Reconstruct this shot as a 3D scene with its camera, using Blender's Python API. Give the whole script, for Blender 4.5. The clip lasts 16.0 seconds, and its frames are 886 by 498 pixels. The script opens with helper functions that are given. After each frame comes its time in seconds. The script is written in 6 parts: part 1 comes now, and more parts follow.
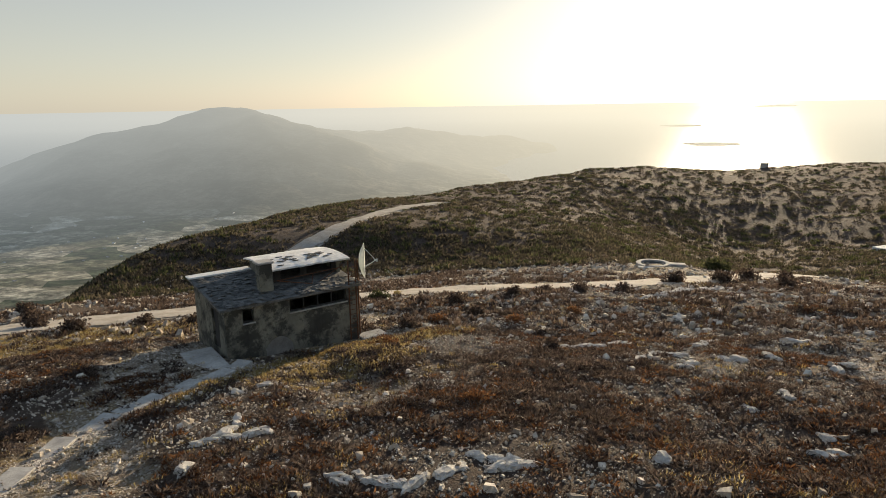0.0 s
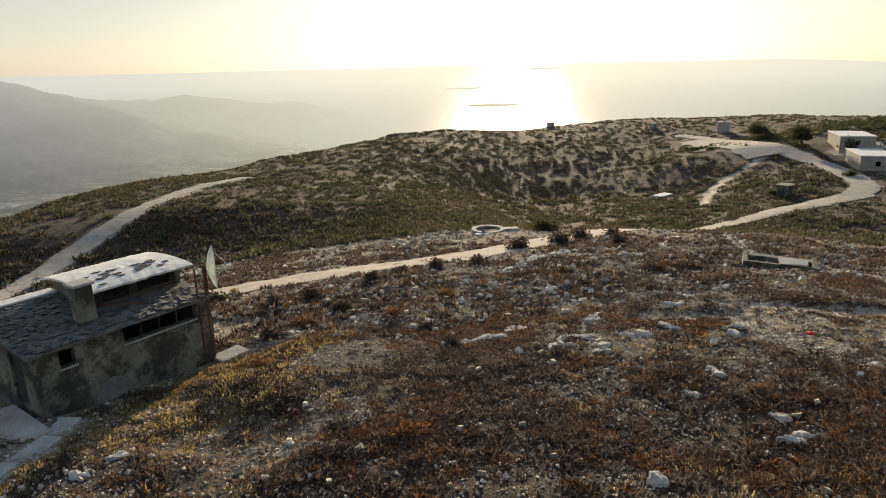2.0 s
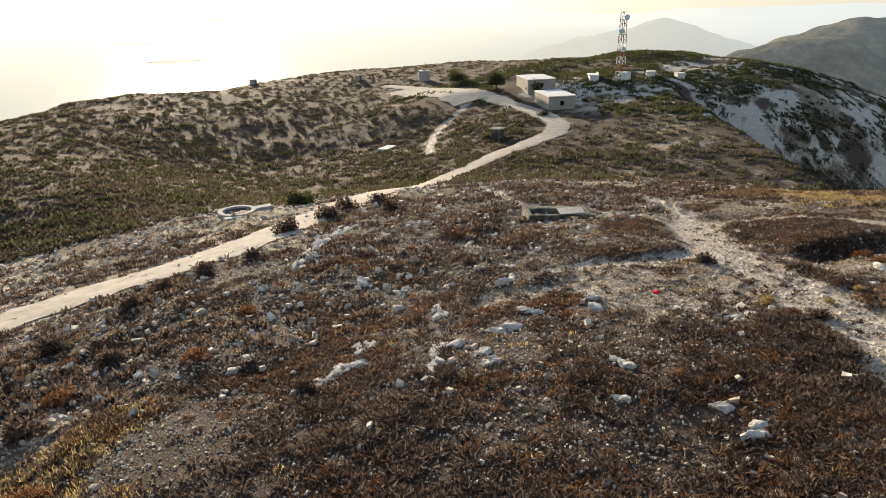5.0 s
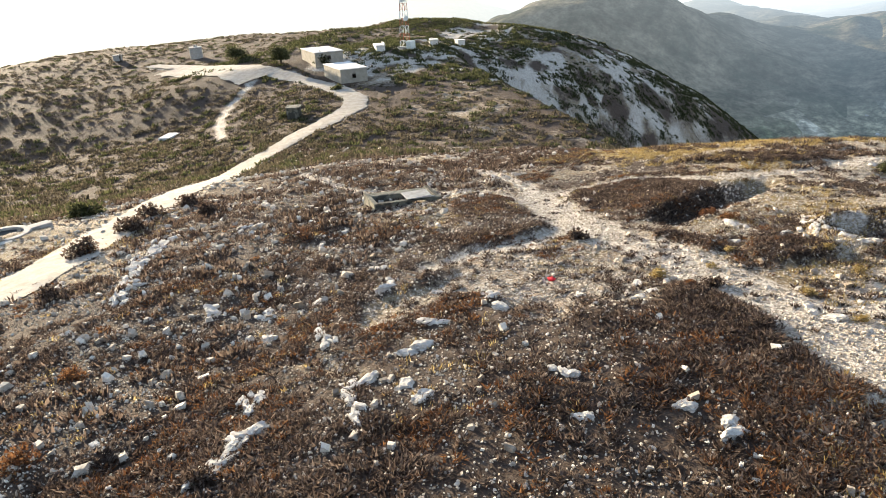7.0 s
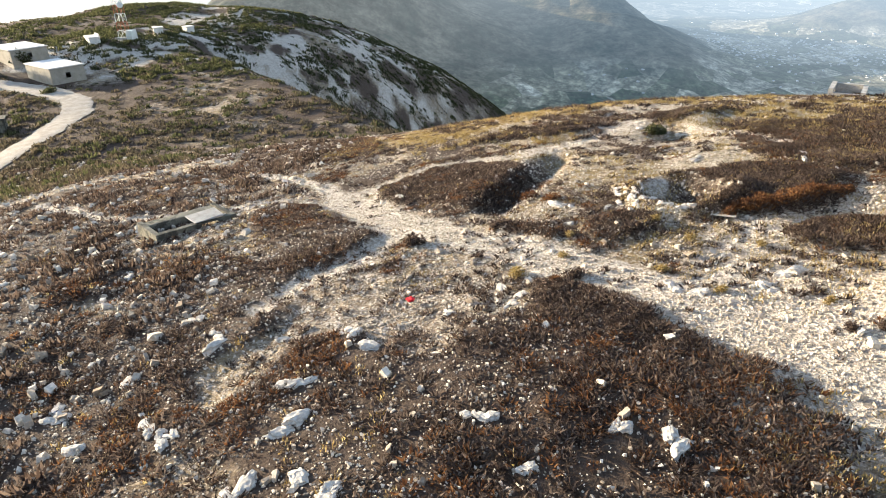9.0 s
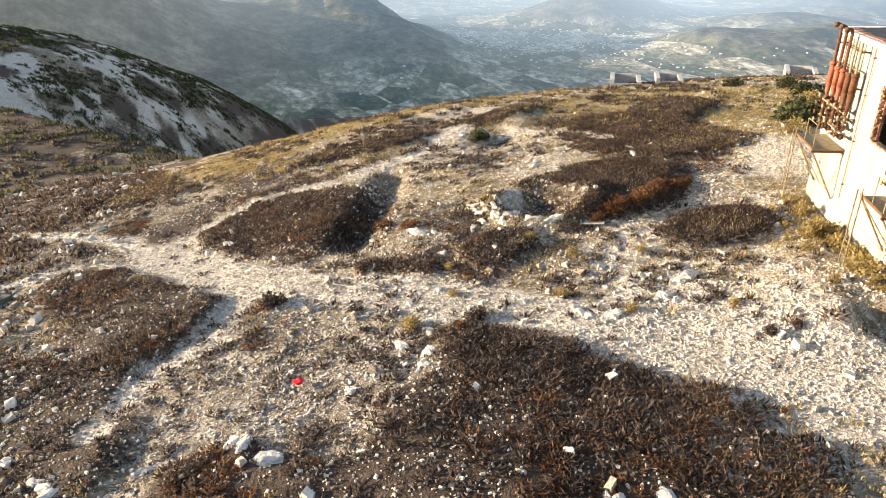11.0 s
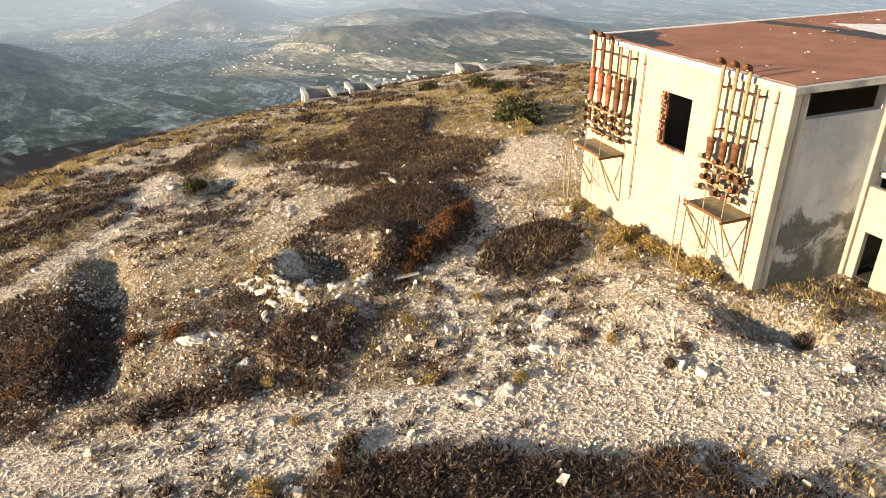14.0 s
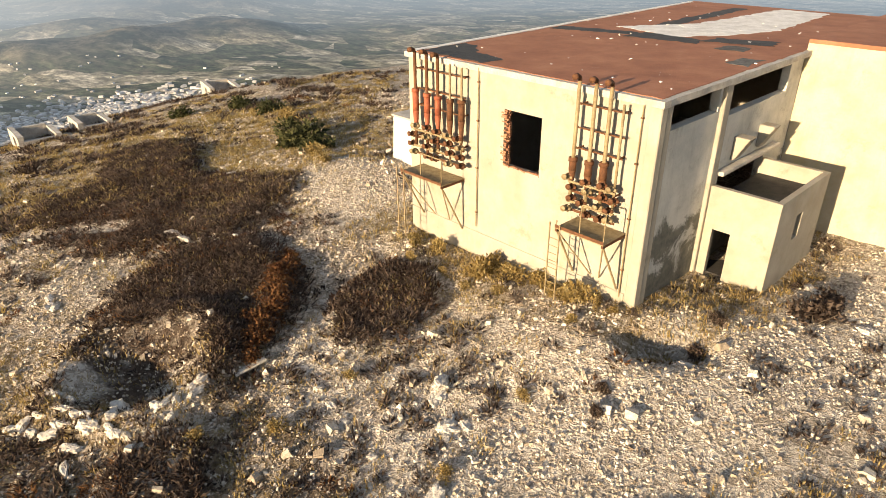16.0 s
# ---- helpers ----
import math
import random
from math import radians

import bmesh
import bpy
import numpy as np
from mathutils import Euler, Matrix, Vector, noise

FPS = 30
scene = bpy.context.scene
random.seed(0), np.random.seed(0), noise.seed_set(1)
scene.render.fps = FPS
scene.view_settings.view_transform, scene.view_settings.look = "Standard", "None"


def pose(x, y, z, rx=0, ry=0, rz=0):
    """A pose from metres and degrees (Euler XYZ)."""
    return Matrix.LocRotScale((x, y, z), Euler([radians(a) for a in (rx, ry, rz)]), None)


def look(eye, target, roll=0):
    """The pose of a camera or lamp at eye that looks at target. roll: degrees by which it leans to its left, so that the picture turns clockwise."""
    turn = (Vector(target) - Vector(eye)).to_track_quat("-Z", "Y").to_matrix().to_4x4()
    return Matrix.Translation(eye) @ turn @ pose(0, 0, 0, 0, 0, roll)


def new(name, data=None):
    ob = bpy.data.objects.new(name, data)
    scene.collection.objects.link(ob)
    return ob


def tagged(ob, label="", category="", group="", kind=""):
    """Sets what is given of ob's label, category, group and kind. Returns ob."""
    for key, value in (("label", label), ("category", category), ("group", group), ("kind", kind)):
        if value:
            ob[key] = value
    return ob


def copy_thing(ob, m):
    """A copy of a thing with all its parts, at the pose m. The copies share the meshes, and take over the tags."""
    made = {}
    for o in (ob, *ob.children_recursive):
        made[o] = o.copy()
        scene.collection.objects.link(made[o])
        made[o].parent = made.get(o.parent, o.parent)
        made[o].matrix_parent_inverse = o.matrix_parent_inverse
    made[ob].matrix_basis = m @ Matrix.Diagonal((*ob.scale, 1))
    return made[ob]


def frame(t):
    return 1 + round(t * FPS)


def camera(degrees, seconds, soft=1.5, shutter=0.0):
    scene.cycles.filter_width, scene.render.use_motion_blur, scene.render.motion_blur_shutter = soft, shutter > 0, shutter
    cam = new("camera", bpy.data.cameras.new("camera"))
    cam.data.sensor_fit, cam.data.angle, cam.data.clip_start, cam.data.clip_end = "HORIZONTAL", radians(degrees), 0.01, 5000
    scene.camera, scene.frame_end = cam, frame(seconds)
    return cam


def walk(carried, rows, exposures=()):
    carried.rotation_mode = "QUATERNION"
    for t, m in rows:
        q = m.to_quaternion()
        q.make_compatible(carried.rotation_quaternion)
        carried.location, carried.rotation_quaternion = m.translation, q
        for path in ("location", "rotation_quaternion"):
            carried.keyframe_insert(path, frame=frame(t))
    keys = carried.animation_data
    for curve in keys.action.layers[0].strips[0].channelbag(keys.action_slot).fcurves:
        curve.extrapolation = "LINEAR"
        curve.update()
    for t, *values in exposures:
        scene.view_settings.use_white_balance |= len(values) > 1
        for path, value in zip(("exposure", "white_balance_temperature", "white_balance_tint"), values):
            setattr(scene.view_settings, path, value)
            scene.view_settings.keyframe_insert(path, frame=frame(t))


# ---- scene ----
cam = camera(68.4, 16.0, soft=0.7)
METRES, EYE, TILT, LEAN, TURN = 45.0, 11.25, 0.0, 0.0, 0.0
ROWS = [
    (0.0, 0.0, 0.0, 0.0, -0.2, -12.52, 0.92),
    (0.5, -0.0214, 0.0292, 0.0003, -4.58, -13.31, 1.02),
    (1.0, -0.0418, 0.0615, 0.001, -9.33, -14.19, 1.14),
    (1.5, -0.0592, 0.0919, 0.0019, -13.79, -15.01, 1.22),
    (2.0, -0.0738, 0.1228, 0.0027, -18.27, -15.83, 1.32),
    (2.5, -0.0851, 0.1515, 0.0037, -22.46, -16.59, 1.41),
    (3.0, -0.095, 0.1826, 0.0048, -26.95, -17.41, 1.48),
    (3.5, -0.1026, 0.2138, 0.006, -31.44, -18.2, 1.53),
    (4.0, -0.1076, 0.2449, 0.0075, -35.94, -18.96, 1.59),
    (6.5, -0.097, 0.4004, 0.0133, -58.15, -22.69, 1.83),
    (7.0, -0.0875, 0.4296, 0.0144, -63.64, -23.47, 1.87),
    (7.5, -0.0742, 0.4589, 0.0155, -69.54, -24.3, 1.89),
    (8.0, -0.0591, 0.484, 0.0165, -75.25, -25.07, 1.94),
    (8.5, -0.0427, 0.5062, 0.0179, -80.61, -25.61, 1.93),
    (9.0, -0.023, 0.5284, 0.0191, -86.25, -25.86, 1.9),
    (9.5, -0.0017, 0.5488, 0.0202, -91.66, -26.0, 1.89),
    (12.0, 0.1319, 0.6224, 0.0254, -116.11, -26.61, 1.53),
    (12.5, 0.1617, 0.6296, 0.0262, -121.09, -26.67, 1.48),
    (13.0, 0.1915, 0.634, 0.027, -126.54, -26.7, 1.35),
    (13.5, 0.2212, 0.636, 0.0276, -132.33, -26.79, 1.16),
    (14.0, 0.2486, 0.6349, 0.0281, -137.64, -26.88, 1.04),
    (14.5, 0.2797, 0.6299, 0.0285, -143.68, -26.94, 0.86),
    (15.0, 0.3085, 0.622, 0.0289, -149.39, -26.99, 0.66),
    (15.5, 0.3367, 0.6107, 0.0297, -155.24, -27.05, 0.49),
    (16.0, 0.3644, 0.597, 0.0304, -161.13, -27.07, 0.32),
]
EXPOSURES = ((0.0, 0.88, 6400, 10), (4.2, 1.08, 6200, 10), (6.3, 1.86, 6050, 10), (9.5, 2.1, 6000, 10), (12.0, 1.9, 6500, 12), (14.0, 1.65, 6800, 13), (16.0, 1.4, 7100, 14))
walk(cam, [(t, pose(0, 0, EYE, TILT, LEAN, TURN) @ pose(METRES * x, METRES * y, METRES * z, 90 + pitch, roll, yaw)) for t, x, y, z, yaw, pitch, roll in ROWS], EXPOSURES)
# ---- light: a low sun in thin haze ----
SUN_AZ, SUN_EL = 24.5, 10.2
world = bpy.data.worlds.new("sky")
scene.world = world
world.use_nodes = True
wn = world.node_tree.nodes
sky = wn.new("ShaderNodeTexSky")
sky.sky_type = "NISHITA"
sky.sun_disc = False
sky.sun_elevation, sky.sun_rotation = radians(SUN_EL), radians(SUN_AZ)
sky.altitude, sky.air_density, sky.dust_density, sky.ozone_density = 300, 1.0, 1.2, 2.0
# thin evening haze: pale all round, thickest at the horizon
wl = world.node_tree.links
hue = wn.new("ShaderNodeHueSaturation")
hue.inputs["Saturation"].default_value, hue.inputs["Value"].default_value = 0.8, 0.38
wl.new(sky.outputs[0], hue.inputs["Color"])
tex, axes = wn.new("ShaderNodeTexCoord"), wn.new("ShaderNodeSeparateXYZ")
wl.new(tex.outputs["Generated"], axes.inputs[0])
haze = wn.new("ShaderNodeValToRGB")
haze.color_ramp.elements[0].position, haze.color_ramp.elements[0].color = 0.0, (3.9, 3.6, 2.9, 1)
haze.color_ramp.elements[1].position, haze.color_ramp.elements[1].color = 1.0, (1.1, 1.6, 2.3, 1)
mid_haze = haze.color_ramp.elements.new(0.18)
mid_haze.color = (2.75, 2.7, 2.4, 1)
high_haze = haze.color_ramp.elements.new(0.4)
high_haze.color = (1.9, 2.35, 3.0, 1)
wl.new(axes.outputs[2], haze.inputs[0])
both = wn.new("ShaderNodeMix")
both.data_type, both.blend_type = "RGBA", "ADD"
both.inputs[0].default_value = 1.0
wl.new(hue.outputs[0], both.inputs[6])
wl.new(haze.outputs[0], both.inputs[7])
wl.new(both.outputs[2], wn["Background"].inputs[0])
wn["Background"].inputs[1].default_value = 0.07
sun = new("sun", bpy.data.lights.new("sun", "SUN"))
sun.data.energy, sun.data.angle, sun.data.color = 5.0, radians(0.6), (1.0, 0.80, 0.53)
SUN_DIR = Vector((math.sin(radians(SUN_AZ)) * math.cos(radians(SUN_EL)), math.cos(radians(SUN_AZ)) * math.cos(radians(SUN_EL)), math.sin(radians(SUN_EL))))
sun.matrix_world = look(SUN_DIR * 60, (0, 0, 0))
# ---- materials ----
class Mat:
    """A node material in the making."""

    def __init__(self, name, rough=0.8, metal=0.0, spec=0.3):
        self.m = bpy.data.materials.new(name)
        self.m.use_nodes = True
        self.t = self.m.node_tree
        self.b = self.t.nodes["Principled BSDF"]
        self.b.inputs["Roughness"].default_value = rough
        self.b.inputs["Metallic"].default_value = metal
        self.b.inputs["Specular IOR Level"].default_value = spec
        self.pos = self.node("ShaderNodeNewGeometry").outputs["Position"]

    def node(self, kind, **kw):
        n = self.t.nodes.new(kind)
        for k, v in kw.items():
            setattr(n, k, v)
        return n

    def link(self, a, b):
        self.t.links.new(a, b)

    def noise(self, scale, detail=4, rough=0.6, distort=0.0, vec=None):
        n = self.node("ShaderNodeTexNoise")
        n.inputs["Scale"].default_value, n.inputs["Detail"].default_value = scale, detail
        n.inputs["Roughness"].default_value, n.inputs["Distortion"].default_value = rough, distort
        self.link(vec or self.pos, n.inputs["Vector"])
        return n.outputs["Fac"]

    def cells(self, scale, feature="F1", out="Color", vec=None):
        n = self.node("ShaderNodeTexVoronoi", feature=feature)
        n.inputs["Scale"].default_value = scale
        self.link(vec or self.pos, n.inputs["Vector"])
        return n.outputs[out]

    def stretch(self, sx, sy, sz, rot=0.0):
        n = self.node("ShaderNodeMapping")
        n.inputs["Scale"].default_value = (sx, sy, sz)
        n.inputs["Rotation"].default_value = (0, 0, radians(rot))
        self.link(self.pos, n.inputs["Vector"])
        return n.outputs[0]

    def ramp(self, fac, *stops):
        n = self.node("ShaderNodeValToRGB")
        e = n.color_ramp.elements
        while len(e) < len(stops):
            e.new(0.5)
        for el, (p, c) in zip(e, stops):
            el.position = p
            el.color = (*c, 1) if isinstance(c, tuple) else (c, c, c, 1)
        self.link(fac, n.inputs[0])
        return n.outputs[0]

    def mix(self, fac, a, b, how="MIX"):
        n = self.node("ShaderNodeMix", data_type="RGBA", blend_type=how)
        for sock, v in ((n.inputs[0], fac), (n.inputs[6], a), (n.inputs[7], b)):
            if isinstance(v, (int, float)):
                sock.default_value = v if sock == n.inputs[0] else (v, v, v, 1)
            elif isinstance(v, tuple):
                sock.default_value = (*v, 1)
            else:
                self.link(v, sock)
        return n.outputs[2]

    def math(self, op, a, b=0.0):
        n = self.node("ShaderNodeMath", operation=op, use_clamp=False)
        for sock, v in ((n.inputs[0], a), (n.inputs[1], b)):
            if isinstance(v, (int, float)):
                sock.default_value = v
            else:
                self.link(v, sock)
        return n.outputs[0]

    def rand(self, island=False):
        if island:
            return self.node("ShaderNodeNewGeometry").outputs["Random Per Island"]
        return self.node("ShaderNodeObjectInfo").outputs["Random"]

    def bump(self, height, dist=0.02, strength=0.6):
        n = self.node("ShaderNodeBump")
        n.inputs["Strength"].default_value, n.inputs["Distance"].default_value = strength, dist
        self.link(height, n.inputs["Height"])
        self.link(n.outputs[0], self.b.inputs["Normal"])

    def done(self, colour):
        if isinstance(colour, tuple):
            self.b.inputs["Base Color"].default_value = (*colour, 1)
        else:
            self.link(colour, self.b.inputs["Base Color"])
        return self.m


def ground_material():
    k = Mat("stony_hill_ground", 0.95, spec=0.15)
    att = k.node("ShaderNodeVertexColor", layer_name="cover").outputs[0]
    sep = k.node("ShaderNodeSeparateColor")
    k.link(att, sep.inputs[0])
    pale, dark, grass = sep.outputs
    warp = k.node("ShaderNodeVectorMath", operation="ADD")
    shift = k.node("ShaderNodeTexNoise")
    shift.inputs["Scale"].default_value = 2.0
    k.link(k.pos, shift.inputs["Vector"])
    k.link(k.pos, warp.inputs[0])
    k.link(shift.outputs["Color"], warp.inputs[1])
    peb = k.cells(9.0, vec=warp.outputs[0])
    peb_v = k.ramp(peb, (0.24, (0.09, 0.07, 0.052)), (0.42, (0.29, 0.24, 0.19)), (0.56, (0.54, 0.485, 0.41)), (0.74, (0.76, 0.715, 0.645)))
    soil = k.ramp(k.noise(1.3, 7, 0.75), (0.3, (0.10, 0.072, 0.052)), (0.5, (0.235, 0.18, 0.13)), (0.7, (0.42, 0.345, 0.26)))
    base = k.mix(k.ramp(k.noise(2.2, 5, 0.7), (0.42, 0.15), (0.62, 0.85)), soil, peb_v)
    g_col = k.ramp(k.noise(3.0, 5, 0.7), (0.3, (0.15, 0.105, 0.04)), (0.6, (0.30, 0.215, 0.085)), (0.8, (0.38, 0.30, 0.14)))
    base = k.mix(k.math("MULTIPLY", grass, k.ramp(k.noise(0.9, 5, 0.7), (0.38, 0.0), (0.6, 1.0))), base, g_col)
    d_col = k.ramp(k.noise(4.0, 5, 0.7), (0.3, (0.034, 0.022, 0.017)), (0.6, (0.082, 0.056, 0.042)), (0.8, (0.19, 0.142, 0.106)))
    d_fac = k.ramp(k.math("ADD", dark, k.math("MULTIPLY", k.math("SUBTRACT", k.noise(1.1, 5, 0.75), 0.5), 1.1)), (0.40, 0.0), (0.60, 0.92))
    base = k.mix(d_fac, base, d_col)
    p_col = k.mix(0.5, peb_v, k.ramp(k.noise(0.8, 6, 0.7), (0.3, (0.48, 0.41, 0.325)), (0.7, (0.72, 0.645, 0.545))))
    p_fac = k.ramp(k.math("ADD", pale, k.math("MULTIPLY", k.math("SUBTRACT", k.noise(1.7, 5, 0.75), 0.5), 0.8)), (0.40, 0.0), (0.7, 1.0))
    base = k.mix(p_fac, base, p_col)
    k.bump(k.math("ADD", k.math("MULTIPLY", k.cells(9.0, out="Distance", vec=warp.outputs[0]), 0.35), k.noise(2.5, 9, 0.82)), 0.34, 0.9)
    return k.done(base)


def far_material(name="far_country", sea=False, house=False):
    k = Mat(name, 0.3 if sea else 1.0, spec=0.5 if sea else 0.0)
    fields = k.cells(0.016, vec=k.stretch(1.0, 1.7, 0.2, 35))
    tone = k.ramp(fields, (0.0, (0.035, 0.05, 0.03)), (0.35, (0.10, 0.11, 0.06)), (0.6, (0.30, 0.27, 0.18)), (0.85, (0.48, 0.44, 0.34)))
    wood = k.ramp(k.noise(0.012, 8, 0.72), (0.4, (0.026, 0.033, 0.022)), (0.6, (0.15, 0.13, 0.09)))
    z = k.node("ShaderNodeSeparateXYZ")
    k.link(k.pos, z.inputs[0])
    high = k.ramp(k.math("DIVIDE", k.math("ADD", z.outputs[2], 200.0), 100.0), (0.12, 0.0), (0.3, 1.0))
    tone = k.mix(1.0, tone, k.ramp(k.noise(0.035, 9, 0.8, 0.0, k.stretch(1.0, 2.0, 0.3, 50)), (0.36, 0.18), (0.5, 0.8), (0.64, 2.0)), "MULTIPLY")
    wood = k.mix(1.0, wood, k.ramp(k.noise(0.05, 9, 0.8), (0.38, 0.3), (0.62, 1.6)), "MULTIPLY")
    col = k.mix(high, k.mix(k.ramp(k.noise(0.03, 8, 0.8), (0.45, 0.0), (0.6, 0.8)), tone, wood), wood)
    if house:
        col = k.ramp(k.rand(True), (0.0, (0.26, 0.25, 0.24)), (0.6, (0.48, 0.47, 0.45)), (1.0, (0.66, 0.65, 0.63)))
    if sea:
        k.bump(k.noise(0.25, 8, 0.8), 1.5, 0.5)
        col = (0.05, 0.08, 0.10)
    k.done(col)
    # haze painted as emission: grows with distance, tinted by heading, warmest under the sun
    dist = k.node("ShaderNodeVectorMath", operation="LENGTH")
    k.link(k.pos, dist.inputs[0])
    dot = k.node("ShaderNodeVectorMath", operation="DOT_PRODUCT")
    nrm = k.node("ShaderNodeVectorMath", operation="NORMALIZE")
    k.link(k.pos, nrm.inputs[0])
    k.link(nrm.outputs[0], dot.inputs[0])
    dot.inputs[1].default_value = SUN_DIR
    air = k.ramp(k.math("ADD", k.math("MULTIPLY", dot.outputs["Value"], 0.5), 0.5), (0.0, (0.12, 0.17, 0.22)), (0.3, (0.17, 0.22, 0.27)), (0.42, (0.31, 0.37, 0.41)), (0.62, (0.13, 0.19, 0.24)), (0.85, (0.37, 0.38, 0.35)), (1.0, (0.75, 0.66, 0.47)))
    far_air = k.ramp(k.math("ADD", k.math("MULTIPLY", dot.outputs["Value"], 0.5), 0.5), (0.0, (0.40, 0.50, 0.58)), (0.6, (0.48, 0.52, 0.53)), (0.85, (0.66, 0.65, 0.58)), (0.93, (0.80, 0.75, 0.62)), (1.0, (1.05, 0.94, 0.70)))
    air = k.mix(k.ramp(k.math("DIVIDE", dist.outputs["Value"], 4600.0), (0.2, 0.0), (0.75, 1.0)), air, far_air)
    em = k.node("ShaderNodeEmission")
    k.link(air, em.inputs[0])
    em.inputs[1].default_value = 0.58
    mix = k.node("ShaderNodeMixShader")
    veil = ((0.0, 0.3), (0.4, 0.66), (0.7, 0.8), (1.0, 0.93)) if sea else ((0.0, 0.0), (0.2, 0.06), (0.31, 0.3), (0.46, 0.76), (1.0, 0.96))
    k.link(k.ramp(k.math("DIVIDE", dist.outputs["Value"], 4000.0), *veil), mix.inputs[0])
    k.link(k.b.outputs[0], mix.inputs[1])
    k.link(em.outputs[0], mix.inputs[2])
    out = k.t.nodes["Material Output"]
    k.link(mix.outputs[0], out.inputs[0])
    return k.m


def plain_material(name, c1, c2, scale=3.0, rough=0.85, metal=0.0, relief=0.01, spec=0.3, island=0.0, piece=0.0):
    """Two-tone weathered surface; island or piece: how far the pieces differ in brightness."""
    k = Mat(name, rough, metal, spec)
    a = k.ramp(k.noise(scale, 6, 0.7), (0.35, c1), (0.65, c2))
    a = k.mix(k.ramp(k.noise(scale * 9, 4, 0.7), (0.4, 0.0), (0.7, 0.35)), a, tuple(v * 0.7 for v in c1))
    for amount, isl in ((island, True), (piece, False)):
        if amount:
            a = k.mix(1.0, a, k.ramp(k.rand(isl), (0.0, 1 - amount), (1.0, 1 + amount)), "MULTIPLY")
    k.bump(k.noise(scale * 6, 6, 0.75), relief)
    return k.done(a)


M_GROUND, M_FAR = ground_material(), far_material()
M_ROAD = plain_material("pale_track_dust", (0.29, 0.255, 0.21), (0.45, 0.405, 0.345), 0.7, 0.95, relief=0.06, spec=0.1)


def leaf_material(name, dark, mid, light, scale=0.5):
    """Leaves and twigs: every blade has a tone of its own, drifting from place to place."""
    k = Mat(name, 0.9, spec=0.1)
    v = k.math("ADD", k.math("MULTIPLY", k.rand(True), 0.7), k.math("MULTIPLY", k.noise(scale, 3, 0.6), 0.6))
    k.done(k.ramp(v, (0.25, dark), (0.6, mid), (1.0, light)))
    # thin leaves let light through
    thin = k.node("ShaderNodeBsdfTranslucent")
    k.link(k.b.inputs["Base Color"].links[0].from_socket, thin.inputs[0])
    mix = k.node("ShaderNodeMixShader")
    mix.inputs[0].default_value = 0.45
    k.link(k.b.outputs[0], mix.inputs[1])
    k.link(thin.outputs[0], mix.inputs[2])
    k.link(mix.outputs[0], k.t.nodes["Material Output"].inputs[0])
    return k.m


def stone_material(name, island=True):
    k = Mat(name, 0.92, spec=0.2)
    a = k.ramp(k.noise(6.0, 6, 0.7), (0.3, (0.36, 0.325, 0.275)), (0.7, (0.64, 0.60, 0.535)))
    if island:
        a = k.mix(1.0, a, k.ramp(k.rand(True), (0.0, (0.40, 0.34, 0.28)), (0.5, (0.98, 0.92, 0.84)), (1.0, (1.35, 1.31, 1.25))), "MULTIPLY")
    else:
        a = k.mix(k.ramp(k.noise(2.5, 7, 0.75, 0.6), (0.56, 0.0), (0.68, 0.7)), a, (0.16, 0.145, 0.12))
    k.bump(k.noise(14.0, 7, 0.75), 0.05, 0.8)
    return k.done(a)


def plaster_material(name, c1, c2, stain, much=0.5, mould=False):
    """Old plaster with runs down it, patches fallen off and mould."""
    k = Mat(name, 0.88, spec=0.2)
    a = k.ramp(k.noise(0.8, 6, 0.65), (0.35, c1), (0.65, c2))
    runs = k.ramp(k.noise(1.0, 5, 0.7, 0.2, k.stretch(2.2, 2.2, 0.22)), (0.52, 0.0), (0.75, 0.6 * much))
    a = k.mix(runs, a, stain)
    spots = k.ramp(k.noise(0.7, 9, 0.75, 0.15), (0.66 - 0.22 * much, 0.0), (0.74 - 0.22 * much, 0.85))
    a = k.mix(k.math("MULTIPLY", spots, much), a, tuple(v * 0.55 for v in stain))
    a = k.mix(k.ramp(k.noise(9.0, 6, 0.75), (0.55, 0.0), (0.72, 0.3)), a, stain)
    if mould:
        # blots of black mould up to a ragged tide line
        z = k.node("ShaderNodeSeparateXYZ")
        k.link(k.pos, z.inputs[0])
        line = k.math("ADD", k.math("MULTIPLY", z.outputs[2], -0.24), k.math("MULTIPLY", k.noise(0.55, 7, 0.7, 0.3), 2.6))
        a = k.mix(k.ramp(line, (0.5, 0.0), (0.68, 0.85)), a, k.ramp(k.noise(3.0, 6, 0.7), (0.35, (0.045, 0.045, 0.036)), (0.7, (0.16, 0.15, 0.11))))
    k.bump(k.noise(7.0, 8, 0.75), 0.02, 0.7)
    return k.done(a)


def roofing_material():
    k = Mat("brown_roof_sheet", 0.8, spec=0.25)
    a = k.ramp(k.noise(0.7, 7, 0.7), (0.3, (0.21, 0.086, 0.048)), (0.55, (0.29, 0.125, 0.07)), (0.75, (0.35, 0.17, 0.10)))
    a = k.mix(k.ramp(k.noise(3.0, 7, 0.8, 0.5), (0.6, 0.0), (0.72, 0.6)), a, (0.07, 0.045, 0.035))
    a = k.mix(k.ramp(k.noise(1.6, 3, 0.5, 2.0), (0.73, 0.0), (0.76, 0.8)), a, (0.45, 0.40, 0.34))
    k.bump(k.noise(4.0, 7, 0.7), 0.03)
    return k.done(a)


